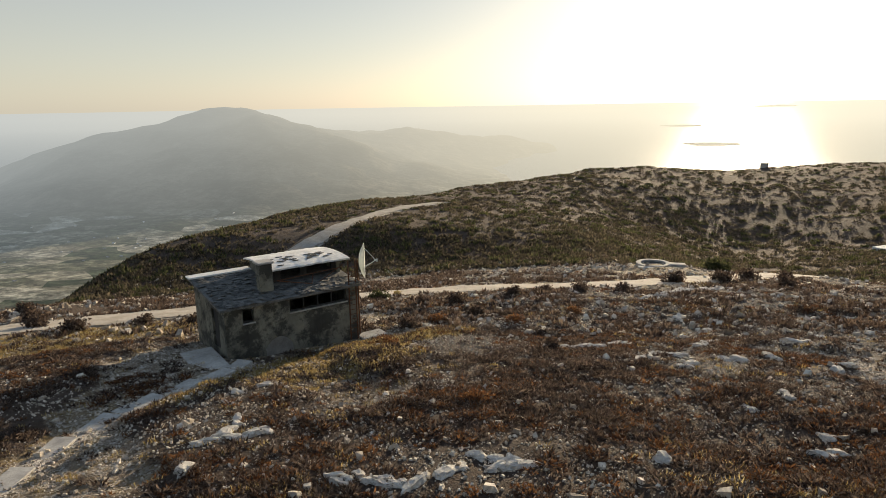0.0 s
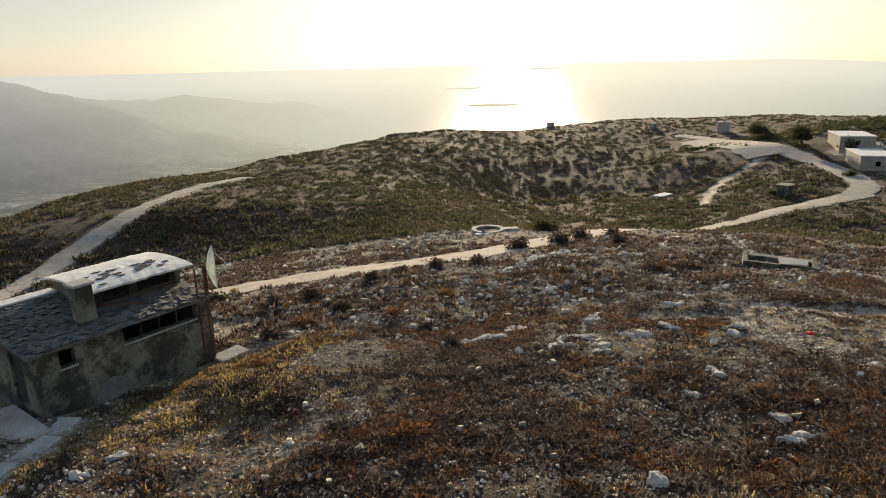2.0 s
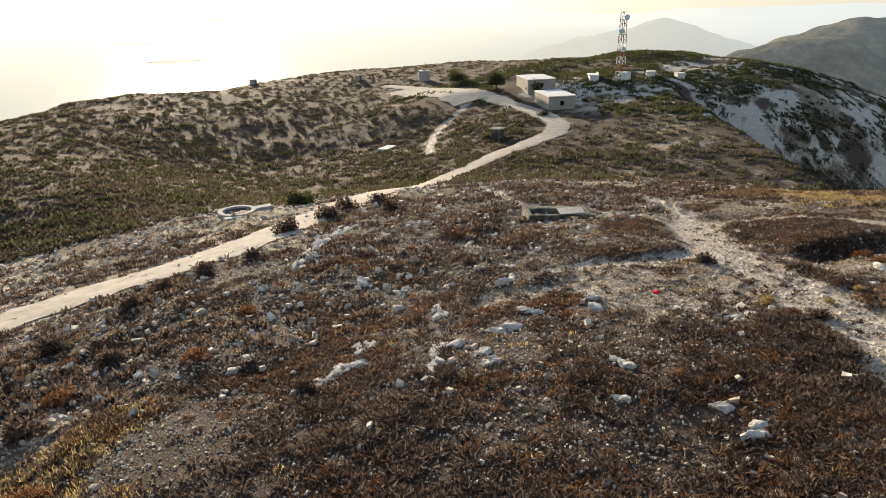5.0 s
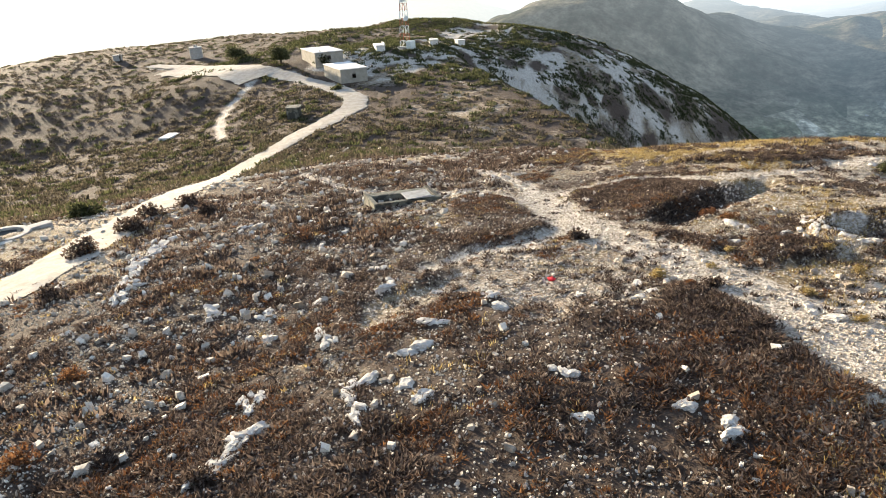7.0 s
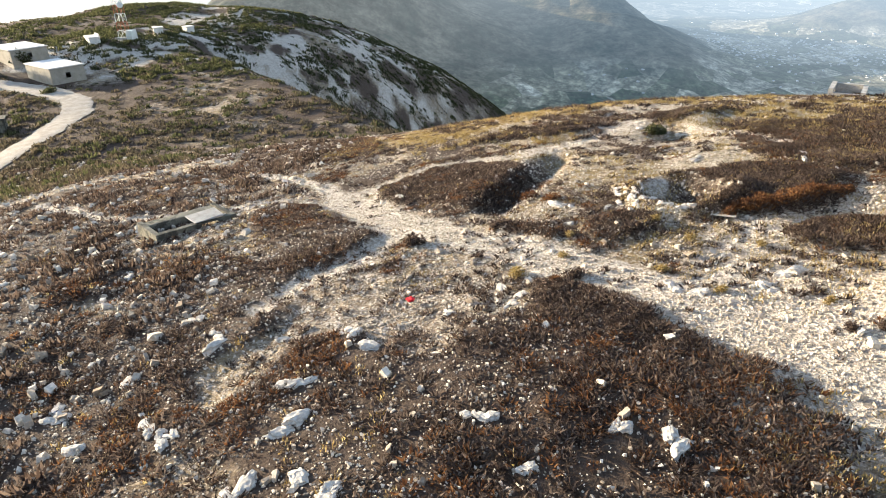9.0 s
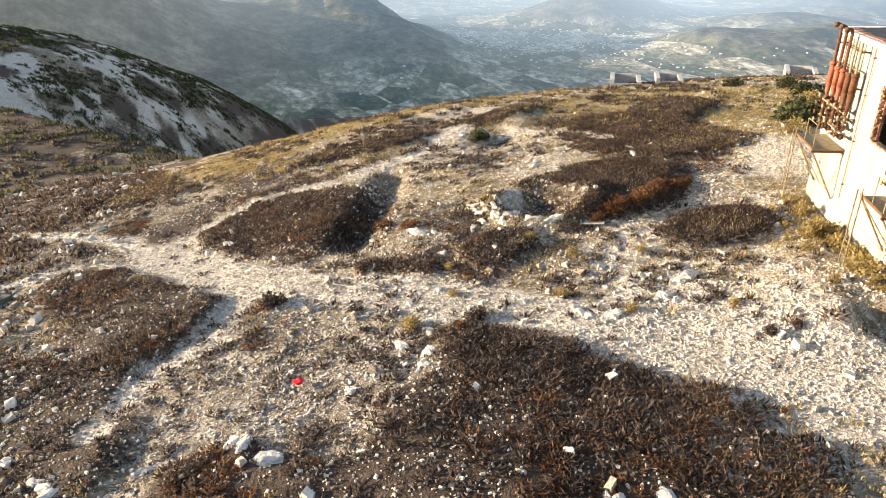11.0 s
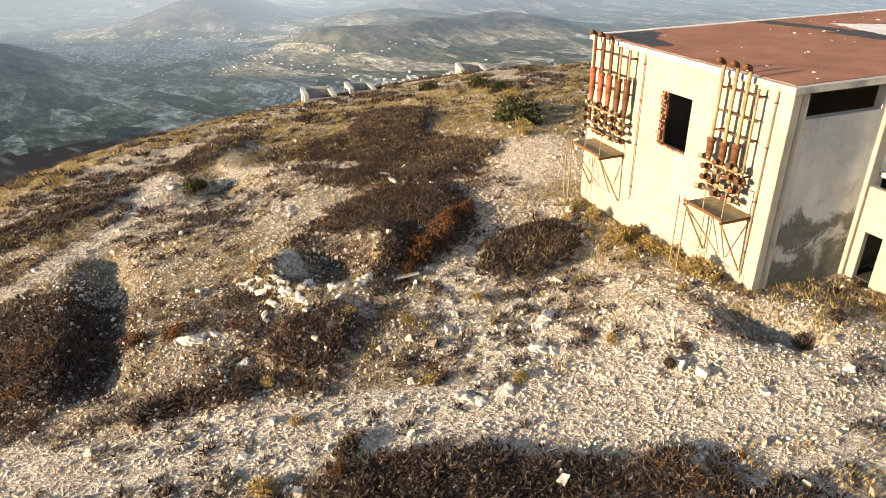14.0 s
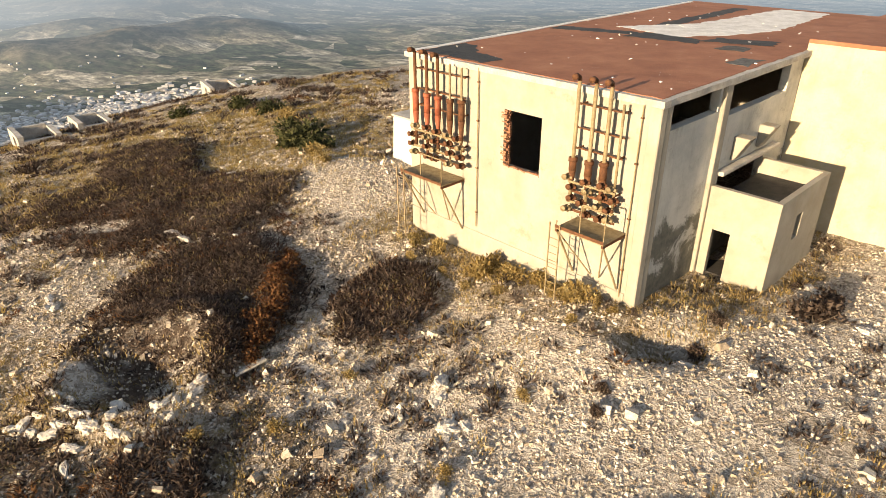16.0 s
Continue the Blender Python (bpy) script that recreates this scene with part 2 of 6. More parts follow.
M_STONE, M_ROCK = stone_material("limestone_pebbles"), stone_material("pale_limestone", False)
M_SCRUB = leaf_material("dark_heath_twigs", (0.022, 0.016, 0.013), (0.066, 0.046, 0.036), (0.19, 0.145, 0.115), 0.35)
M_RED_SCRUB = leaf_material("rusty_heath_twigs", (0.05, 0.024, 0.014), (0.115, 0.052, 0.024), (0.22, 0.115, 0.05), 0.5)
M_GRASS = leaf_material("dry_grass", (0.13, 0.09, 0.035), (0.28, 0.20, 0.075), (0.44, 0.36, 0.18), 0.4)
M_HILL = leaf_material("grey_green_scrub", (0.032, 0.028, 0.02), (0.074, 0.062, 0.042), (0.15, 0.125, 0.085), 0.1)
M_BUSH = leaf_material("olive_bush_leaves", (0.022, 0.026, 0.012), (0.055, 0.06, 0.026), (0.12, 0.12, 0.055), 0.6)
M_BARK = plain_material("grey_bark", (0.07, 0.055, 0.04), (0.14, 0.115, 0.09), 6.0, 0.95, relief=0.02)
M_CREAM = plaster_material("cream_plaster", (0.275, 0.25, 0.205), (0.35, 0.325, 0.275), (0.30, 0.245, 0.15), 0.45)
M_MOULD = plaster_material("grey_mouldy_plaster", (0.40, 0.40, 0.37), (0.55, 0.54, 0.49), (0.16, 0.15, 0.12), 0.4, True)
M_YELLOW = plaster_material("yellowed_plaster", (0.36, 0.32, 0.225), (0.45, 0.41, 0.32), (0.50, 0.39, 0.12), 0.4)
# sooty plaster, its base also darkened to stand for the house's deep shade
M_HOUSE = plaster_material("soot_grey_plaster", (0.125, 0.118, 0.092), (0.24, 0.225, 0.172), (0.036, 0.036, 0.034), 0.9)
M_ROOFING = roofing_material()
M_BITUMEN = plain_material("black_bitumen", (0.02, 0.02, 0.02), (0.05, 0.047, 0.042), 2.0, 0.7, relief=0.02)
M_WHITE = plain_material("white_roof_coat", (0.55, 0.53, 0.49), (0.78, 0.76, 0.72), 1.6, 0.85, relief=0.03)
M_CONCRETE = plain_material("weathered_concrete", (0.30, 0.28, 0.25), (0.50, 0.47, 0.42), 1.4, 0.92, relief=0.03)
M_BRICK = plain_material("brick", (0.22, 0.10, 0.06), (0.34, 0.17, 0.10), 5.0, 0.9, relief=0.02, piece=0.25)
M_PIPE = plain_material("yellowed_grey_pipe", (0.17, 0.125, 0.065), (0.31, 0.25, 0.15), 5.0, 0.65, 0.1, 0.01)
M_RUST = plain_material("rusty_iron", (0.075, 0.035, 0.02), (0.17, 0.075, 0.035), 7.0, 0.85, 0.2, 0.015)
M_RED_LEAD = plain_material("red_lead_paint", (0.20, 0.055, 0.03), (0.32, 0.10, 0.05), 6.0, 0.7, 0.0, 0.01)
M_TILE = plain_material("grey_roof_slab", (0.055, 0.054, 0.05), (0.15, 0.145, 0.132), 3.0, 0.85, relief=0.02, piece=0.35)
M_DISH = plain_material("dull_white_sheet", (0.52, 0.55, 0.52), (0.72, 0.74, 0.70), 2.0, 0.5, 0.0, 0.003)
# shade inside rooms, windows and pits painted near-black; the door leaf shares it
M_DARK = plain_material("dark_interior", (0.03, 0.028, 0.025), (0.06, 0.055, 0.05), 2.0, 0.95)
M_WOOD = plain_material("bleached_board", (0.40, 0.35, 0.28), (0.58, 0.53, 0.45), 4.0, 0.85, relief=0.01)
M_RED_RAG = plain_material("red_cloth", (0.42, 0.012, 0.02), (0.6, 0.02, 0.03), 8.0, 0.9)
# far houses carry the same painted haze glow
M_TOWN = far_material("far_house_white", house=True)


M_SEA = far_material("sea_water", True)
# ---- terrain ----
def rand2(ix, iy, seed):
    h = (ix * 374761393 + iy * 668265263 + seed * 974711) & 0x7FFFFFFF
    h = ((h ^ (h >> 13)) * 1274126177) & 0x7FFFFFFF
    return ((h ^ (h >> 16)) & 0xFFFF) / 65535.0


def vnoise(x, y, seed=0):
    """Value noise in 0..1 for arrays."""
    x, y = np.asarray(x, float), np.asarray(y, float)
    ix, iy = np.floor(x).astype(np.int64), np.floor(y).astype(np.int64)
    fx, fy = x - ix, y - iy
    fx, fy = fx * fx * (3 - 2 * fx), fy * fy * (3 - 2 * fy)
    a, b = rand2(ix, iy, seed), rand2(ix + 1, iy, seed)
    c, d = rand2(ix, iy + 1, seed), rand2(ix + 1, iy + 1, seed)
    return (a + (b - a) * fx) * (1 - fy) + (c + (d - c) * fx) * fy


def fbm(x, y, octaves=4, seed=0):
    s, amp, tot = 0.0, 1.0, 0.0
    for k in range(octaves):
        s = s + amp * (vnoise(x * 2 ** k + 17.3 * k, y * 2 ** k - 9.1 * k, seed + k) - 0.5)
        tot += amp
        amp *= 0.5
    return s / tot * 2


def sstep(a, b, v):
    t = np.clip((v - a) / (b - a), 0, 1)
    return t * t * (3 - 2 * t)


def softplus(v, w):
    q = v / w
    return w * np.where(q > 30, q, np.log1p(np.exp(np.minimum(q, 30))))


def bump(x, y, cx, cy, sx, sy, turn=0.0):
    """A rounded hill of height 1."""
    a = radians(turn)
    dx, dy = x - cx, y - cy
    p, q = dx * math.cos(a) + dy * math.sin(a), -dx * math.sin(a) + dy * math.cos(a)
    return np.exp(-(p / sx) ** 2 - (q / sy) ** 2)


# how far the hilltop reaches, by the heading in degrees clockwise from +y
EDGE_AT = (-180, -120, -60, -44, -36, -25, -14, 0, 15, 26, 36, 46, 54, 60, 67, 75, 90, 102, 125, 150, 180)
EDGE_R = (80, 80, 75, 72, 76, 122, 150, 185, 240, 300, 330, 380, 330, 170, 98, 84, 74, 69, 58, 62, 80)
PLAIN = -200.0


def hill_base(x, y):
    x, y = np.asarray(x, float), np.asarray(y, float)
    r = np.hypot(x, y) + 1e-6
    az = np.degrees(np.arctan2(x, y))
    u, v = np.clip(x, -60, 95) / 50, np.clip(y, -60, 110) / 50
    near = 1.09 + .89 * u - .62 * v - 2.87 * u * u - 3.52 * u * v - 5.47 * v * v - .8 * u ** 3 + 1.04 * u * u * v + 2.87 * u * v * v + .89 * v ** 3
    far = -11.0 - 4.5 * sstep(12, 26, az) + 2.0 * sstep(36, 46, az) - 7.0 * bump(x, y, 75, 145, 55, 40, 30) - 16 * sstep(300, 470, r) + 1.5 * bump(x, y, 165, 270, 90, 70)
    far = far + 1.6 * fbm(x / 60, y / 60, 3, 5)
    near = near + 1.5 * bump(x, y, 64, 12, 22, 16, -60)
    top = near + (far - near) * sstep(78, 125, r)
    lim = np.interp(az, EDGE_AT, EDGE_R)
    lim = (lim + np.interp(az - 5, EDGE_AT, EDGE_R) + np.interp(az + 5, EDGE_AT, EDGE_R)) / 3
    lim = lim * (1 + 0.08 * fbm(x / 45, y / 45, 3, 9))
    w = 3 + 0.02 * lim
    drop = 0.62 * softplus(r - lim - 1.2 * w, w)
    drop = drop * (1 + 0.25 * sstep(20, 150, r - lim) * fbm(x / 70, y / 70, 4, 21))
    hill = top - drop
    # the rocky spur across the gully
    spur = -9.5 - 0.65 * softplus(86 - y, 18) - 0.55 * softplus(x - 300, 16) - 0.55 * softplus(y - 0.35 * x - 120, 16) - 0.42 * softplus((238 - x) - 1.4 * (y - 62), 16) - 0.5 * softplus(r - 470, 20)
    spur = spur + (3.5 * fbm(x / 55, y / 55, 4, 33) + 1.2 * fbm(x / 16, y / 16, 3, 35)) * sstep(100, 160, x)
    return hill + softplus(spur - hill, 2.5)


def country(x, y):
    """The low country, its hills and the mountains far off."""
    z = PLAIN + 9 * fbm(x / 260, y / 260, 3, 31)
    rough = 1 + 0.32 * fbm(x / 330, y / 330, 5, 41)
    def at(az, d):
        return d * math.sin(radians(az)), d * math.cos(radians(az))
    for az, d, h, sl, sw, turn in (
            (-18.5, 1900, 190, 520, 400, 12), (-5, 2300, 105, 380, 260, 0), (6, 2450, 62, 380, 240, 0), (-31, 3300, 60, 500, 300, 30),
            (57, 2300, 170, 560, 360, -35), (74, 1150, 172, 330, 220, -40), (84, 1800, 120, 420, 260, 20), (100, 2600, 110, 400, 300, 0),
            (135, 1320, 40, 110, 120, 30), (127, 1290, 34, 120, 90, -20), (143, 1400, 34, 130, 110, 10), (131, 1560, 30, 160, 90, 40), (97, 1380, 80, 300, 150, 10), (118, 1700, 70, 150, 190, 30), (112, 2700, 150, 500, 260, 10),
            (140, 2100, 120, 300, 300, 0), (152, 2600, 190, 600, 320, 25), (128, 3200, 200, 900, 300, 40)):
        cx, cy = at(az, d)
        z = z + h * bump(x, y, cx, cy, sl, sw, turn) * rough
    # gullies down the hillsides
    high = np.clip((z - PLAIN) / 60, 0, 1)
    return z - 30 * high * (0.35 - np.abs(fbm(x / 190, y / 190, 4, 51)))


def ground_height(x, y):
    h, c = hill_base(x, y), country(x, y)
    z = c + softplus(h - c, 6.0)
    r = np.hypot(x, y)
    # the far rim of the country climbs towards the eye's height
    az = np.degrees(np.arctan2(x, y))
    z = z + 150 * sstep(2600, 4700, r)
    # the bay under the sun
    return z - 90 * sstep(1150, 1700, r) * sstep(9, 17, az) * (1 - sstep(56, 64, az))
# ---- the ground sheet: a grid, fine round the walk and coarse far away ----
GC, GA, GB, GN = (16.0, 22.0), 13.3, 6.55, 264
gu = np.linspace(-1, 1, 2 * GN + 1)
gs = GA * np.sinh(GB * gu)
GX, GY = np.meshgrid(GC[0] + gs, GC[1] + gs)


def seg_dist(x, y, pts):
    """Distance to a line of points, for arrays."""
    best = np.full(np.shape(x), 1e9)
    for (ax, ay), (bx, by) in zip(pts, pts[1:]):
        dx, dy = bx - ax, by - ay
        t = np.clip(((x - ax) * dx + (y - ay) * dy) / (dx * dx + dy * dy), 0, 1)
        best = np.minimum(best, np.hypot(x - ax - t * dx, y - ay - t * dy))
    return best


ROAD = ((-75, 24), (-50, 34), (-32, 41), (-19.5, 48.5), (-5, 57), (4.5, 59.5), (14, 60.3), (24, 64), (38, 71), (57, 84), (73, 94), (86, 95), (98, 95), (111, 98), (118.5, 103), (125, 112), (133, 127), (137, 142), (144, 165), (150, 185), (152, 205))
BRANCH = ((92, 118), (104, 130), (114, 136), (125, 140), (136, 146))
SPUR_ROAD = ((-32, 88), (-26.5, 104), (-22, 114), (-18.5, 124), (-14.5, 134), (-9, 146), (0, 156))
PATHS = (((22.5, 33.5), (25.3, 32.1), (26.4, 30.2), (30.5, 28.3)), ((36, 31.5), (39, 37.4), (38.9, 41.8), (39.5, 50), (48, 62)),
         ((37, 31.6), (40.4, 32.2), (43.7, 28.1), (43.4, 22), (46.7, 14.8), (50.9, 12.1)), ((47, 9), (44.5, 6.8), (40, 5.2)), ((38.5, 33.2), (43, 36.5), (50, 43.7)))
WIDE_PATH = ((38.5, 33.2), (33.2, 30), (28.3, 26), (25.1, 21.6), (21.7, 18.3), (17.6, 15.3), (14.5, 12.3), (9.8, 5.7), (4, -4))
HOUSE_PATH = ((-15, 12), (-13.7, 18.5), (-13.5, 21), (-12, 25), (-10.8, 28), (-10.3, 30.6))
# patches of dark low scrub: x, y, half-lengths, turn
SCRUB = ((40.3, 2.6, 6.8, 4.4, 5), (44.5, -2.0, 6, 3, 130), (31.6, 10.3, 4.5, 3.6, 105), (24.9, 8.3, 2.6, 1.7, 95), (27.8, 17.6, 1.8, 1.35, 130), (18.1, 19.0, 4.8, 2.3, 42), (38.6, 26.0, 6.2, 4.0, 40), (32.3, 34.4, 7.0, 2.8, 33),
         (64, 43, 18, 5.5, 32), (28.1, 22.4, 1.7, 0.8, 49), (23.4, 19.5, 1.2, 0.35, 49), (15.5, 21.5, 6, 3.4, 40), (24, 37, 6, 4, 30), (13, 27, 7, 4.5, 40), (9, 20, 6, 5, 0), (4, 30, 9, 7, 0), (14, 41, 12, 7, 20), (-2, 18, 8, 7, 0), (2, 48, 9, 3, 20), (27, 50, 12, 6, 10), (46, 55, 10, 6, 40), (52, 8, 4, 1.6, 120), (50, 20, 6, 2, 100), (-19, 23, 4, 9, 10), (-8.5, 23.5, 3.5, 4, 60), (-19, 33, 5, 2, 30))
DRY_GRASS = ((-3, 34, 5, 1.8, 25), (-4.5, 29.5, 4, 2, 35), (50, 2, 9, 5, 110), (36, -4, 6, 4, 130), (-9, 29, 5, 1.2, 60), (-22, 38, 12, 3, 30), (27, 65, 9, 4, 15), (24, 3.5, 6, 2.0, -26), (40, -8, 12, 8, -30), (14, 4, 5, 4, 0), (45, -6, 12, 6, -35), (62, 22, 18, 6, -60))


def oval(x, y, spots, soft=0.35):
    out = np.zeros(np.shape(x))
    wob = 0.35 * fbm(x / 3.0, y / 3.0, 3, 77)
    for cx, cy, a, b, turn in spots:
        c, s = math.cos(radians(turn)), math.sin(radians(turn))
        p, q = (x - cx) * c + (y - cy) * s, -(x - cx) * s + (y - cy) * c
        out = np.maximum(out, 1 - sstep(1 - soft, 1 + soft, np.hypot(p / a, q / b) + wob))
    return out


SAND = ((30.3, -0.8, 4.2, 2.6, 120),)


def trail(x, y):
    """How much a spot is trodden bare, 0..1."""
    w = 0.5 * fbm(x / 2.5, y / 2.5, 3, 55)
    out = 1 - sstep(0.9, 2.1, seg_dist(x, y, WIDE_PATH) + w)
    for p in PATHS:
        out = np.maximum(out, 0.9 * (1 - sstep(0.3, 1.1, seg_dist(x, y, p) + w)))
    out = np.maximum(out, 1 - sstep(0.4, 0.9, seg_dist(x, y, HOUSE_PATH) + 0.4 * w))
    out = np.maximum(out, 1 - sstep(1.9, 3.2, seg_dist(x, y, ROAD) + w))
    out = np.maximum(out, 0.75 * (1 - sstep(0.6, 2.2, seg_dist(x, y, BRANCH) + w)))
    out = np.maximum(out, 0.95 * oval(x, y, SAND))
    return np.maximum(out, 1 - sstep(1.4, 2.6, seg_dist(x, y, SPUR_ROAD) + w))


PALE_BANKS = ((47.6, 8.0, 2.8, 1.3, -30), (29.2, 15.4, 3.2, 1.2, 120), (31.5, -2.6, 4.5, 2.6, 150), (33.3, 15.0, 1.2, 0.8, 0), (49.5, 13.0, 2.0, 1.0, -40))
GRAVEL = ((20, 12.5, 9, 4.5, -20), (30, -3, 7, 2.5, -35), (10, 9, 6, 5, 0))


def sheet_height(x, y):
    z = ground_height(x, y)
    r = np.hypot(x - GC[0], y - GC[1])
    fade = 1 - sstep(90, 220, r)
    bare = trail(x, y)
    z = z + fade * (1 - 0.75 * bare) * (0.22 * fbm(x / 3.4, y / 3.4, 4, 61) + 0.10 * fbm(x / 0.9, y / 0.9, 3, 63))
    z = z + sstep(90, 200, r) * (1 - sstep(600, 900, r)) * (0.4 * fbm(x / 14, y / 14, 4, 65)) * (1 - bare)
    z = z + fade * 0.3 * oval(x, y, SCRUB, 0.14) * (1 - bare)
    # the ring-shaped pit with its rubble rim, a trench, and the hollow by the building's corner
    d = np.hypot((x - 31.4) * 0.85, y - 13.8)
    z = z + 0.55 * np.exp(-((d - 2.4) / 0.7) ** 2) - 0.9 * np.exp(-(d / 1.7) ** 2)
    tr = seg_dist(x, y, ((32.8, 23.5), (38.2, 20.8), (42.3, 19.2)))
    z = z - 0.9 * np.exp(-(tr / 0.9) ** 2)
    z = z - 1.0 * np.exp(-(seg_dist(x, y, ((16.1, 9.3), (14.6, 9.0))) / 0.6) ** 2)
    z = z - 0.9 * bump(x, y, 46.3, 10.6, 2.2, 1.4, -30) + 0.5 * bump(x, y, 49.0, 8.2, 2.5, 1.2, -30)
    # swells and dips of the slope
    z = z - 0.85 * bump(x, y, 14.5, 38, 9, 5.5, 10) - 0.5 * bump(x, y, 38, 31, 7, 5) - 0.3 * bump(x, y, 25.5, 8.5, 4, 3) - 0.3 * bump(x, y, 11.8, 18.9, 4, 4)
    z = z + 0.55 * bump(x, y, 16.8, 8.8, 3.6, 3.2) + 0.5 * bump(x, y, 32, -2, 4, 3) - 0.4 * bump(x, y, -6.5, 33.6, 6, 1.8, 37)
    return z + 0.9 * bump(x, y, 25.0, 76.5, 5, 4)


GZ = sheet_height(GX, GY)


def ground_at(x, y):
    """Height of the sheet as built."""
    u = np.clip((np.arcsinh((np.asarray(x, float) - GC[0]) / GA) / GB + 1) * GN, 0, 2 * GN - 1.001)
    v = np.clip((np.arcsinh((np.asarray(y, float) - GC[1]) / GA) / GB + 1) * GN, 0, 2 * GN - 1.001)
    i, j = u.astype(int), v.astype(int)
    def s(k):
        return GA * np.sinh(GB * (k / GN - 1))
    fu = (np.asarray(x, float) - GC[0] - s(i)) / (s(i + 1) - s(i))
    fv = (np.asarray(y, float) - GC[1] - s(j)) / (s(j + 1) - s(j))
    return (GZ[j, i] * (1 - fu) + GZ[j, i + 1] * fu) * (1 - fv) + (GZ[j + 1, i] * (1 - fu) + GZ[j + 1, i + 1] * fu) * fv


def mesh_from(name, verts, faces, mat, smooth=False):
    """A mesh from arrays of corners and of faces that all have as many corners."""
    verts, faces = np.asarray(verts, np.float32), np.asarray(faces, np.int32)
    me = bpy.data.meshes.new(name)
    n = faces.shape[1]
    me.vertices.add(len(verts))
    me.vertices.foreach_set("co", verts.ravel())
    me.loops.add(faces.size)
    me.loops.foreach_set("vertex_index", faces.ravel())
    me.polygons.add(len(faces))
    me.polygons.foreach_set("loop_start", np.arange(0, faces.size, n, dtype=np.int32))
    me.polygons.foreach_set("use_smooth", np.full(len(faces), smooth))
    me.update(calc_edges=True)
    me.materials.append(mat)
    return me


def sheet_part(name, keep, mat, label):
    n = 2 * GN + 1
    idx = np.arange(n * n).reshape(n, n)
    q = np.stack([idx[:-1, :-1], idx[:-1, 1:], idx[1:, 1:], idx[1:, :-1]], -1)[keep]
    used, inv = np.unique(q, return_inverse=True)
    x, y, z = GX.ravel()[used], GY.ravel()[used], GZ.ravel()[used]
    me = mesh_from(name, np.stack([x, y, z], 1), inv.reshape(-1, 4), mat, True)
    col = np.ones((len(used), 4), np.float32)
    bare, dry = trail(x, y), oval(x, y, DRY_GRASS)
    r = np.hypot(x, y)
    far_scrub = sstep(70, 120, r) * (0.95 - 0.3 * sstep(44, 54, np.degrees(np.arctan2(x, y))) + 0.55 * fbm(x / 9, y / 9, 4, 81))
    wild = np.clip(0.32 + 0.22 * sstep(36, 46, y) + 0.9 * fbm(x / 7, y / 7, 4, 83), 0, 1) * np.maximum(sstep(0, 14, (y - 10) + 0.25 * (40 - x)), 0.55 * sstep(28, 34, x))
    crag = sstep(122, 150, x) * (1 - sstep(125, 165, y)) * sstep(15, 60, y) * np.clip(0.46 + 2.0 * fbm(x / 6, y / 6, 4, 99), 0, 0.95)
    col[:, 0] = np.clip(np.maximum(np.maximum(bare, crag), np.maximum(0.8 * oval(x, y, GRAVEL + PALE_BANKS), 0.52 * (1 - sstep(0, 18, (y - 10) + 0.25 * (40 - x))) * (1 - sstep(60, 80, r)))), 0, 1)
    col[:, 1] = np.clip(np.maximum(np.maximum(oval(x, y, SCRUB), far_scrub), wild) * (1 - bare) * (1 - 0.8 * crag), 0, 1)
    col[:, 2] = np.clip(np.maximum(dry, 0.45 + 0.6 * fbm(x / 5, y / 5, 3, 85)), 0, 1)
    at = me.color_attributes.new("cover", "FLOAT_COLOR", "POINT")
    at.data.foreach_set("color", col.ravel())
    return tagged(new(name, me), label, name, kind="structure")


mid = np.hypot((GX[:-1, :-1] + GX[1:, 1:]) / 2, (GY[:-1, :-1] + GY[1:, 1:]) / 2)
near_part = mid < 800
ground = sheet_part("ground", near_part, M_GROUND, "stony hilltop soil with scrub, pebbles and trodden paths")
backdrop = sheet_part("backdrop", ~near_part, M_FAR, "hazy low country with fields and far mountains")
# ---- tools for building ----
def part(name, bm, mat, parent=None, label="", smooth=False):
    """One mesh object from a bmesh."""
    bmesh.ops.recalc_face_normals(bm, faces=bm.faces)
    me = bpy.data.meshes.new(name)
    bm.to_mesh(me)
    bm.free()
    me.materials.append(mat)
    if smooth:
        me.polygons.foreach_set("use_smooth", np.ones(len(me.polygons), bool))
    ob = new(name, me)
    ob.parent = parent
    return tagged(ob, label)


def box(bm, a, b, bevel=0.0, jitter=0.0):
    """A box between two corners, with worn edges."""
    lo, hi = [min(p, q) for p, q in zip(a, b)], [max(p, q) for p, q in zip(a, b)]
    made = bmesh.ops.create_cube(bm, size=1.0)["verts"]
    for v in made:
        v.co = Vector([lo[i] + (v.co[i] + 0.5) * (hi[i] - lo[i]) for i in range(3)])
        v.co += Vector([random.uniform(-jitter, jitter) for _ in range(3)])
    if bevel:
        edges = list({e for v in made for e in v.link_edges})
        bmesh.ops.bevel(bm, geom=edges, offset=bevel, segments=1, affect="EDGES", profile=0.5)
    return bm


def boxed(a, b, bevel=0.015, jitter=0.0):
    return box(bmesh.new(), a, b, bevel, jitter)


def tube(bm, p, q, r0, r1=None, sides=10, caps=True):
    """A round bar from p to q."""
    p, q = Vector(p), Vector(q)
    d = q - p
    m = Matrix.Translation((p + q) / 2) @ d.to_track_quat("Z", "Y").to_matrix().to_4x4()
    bmesh.ops.create_cone(bm, cap_ends=caps, segments=sides, radius1=r0, radius2=r0 if r1 is None else r1, depth=d.length, matrix=m)
    return bm


def bar(p, q, r, sides=8):
    return tube(bmesh.new(), p, q, r, None, sides)


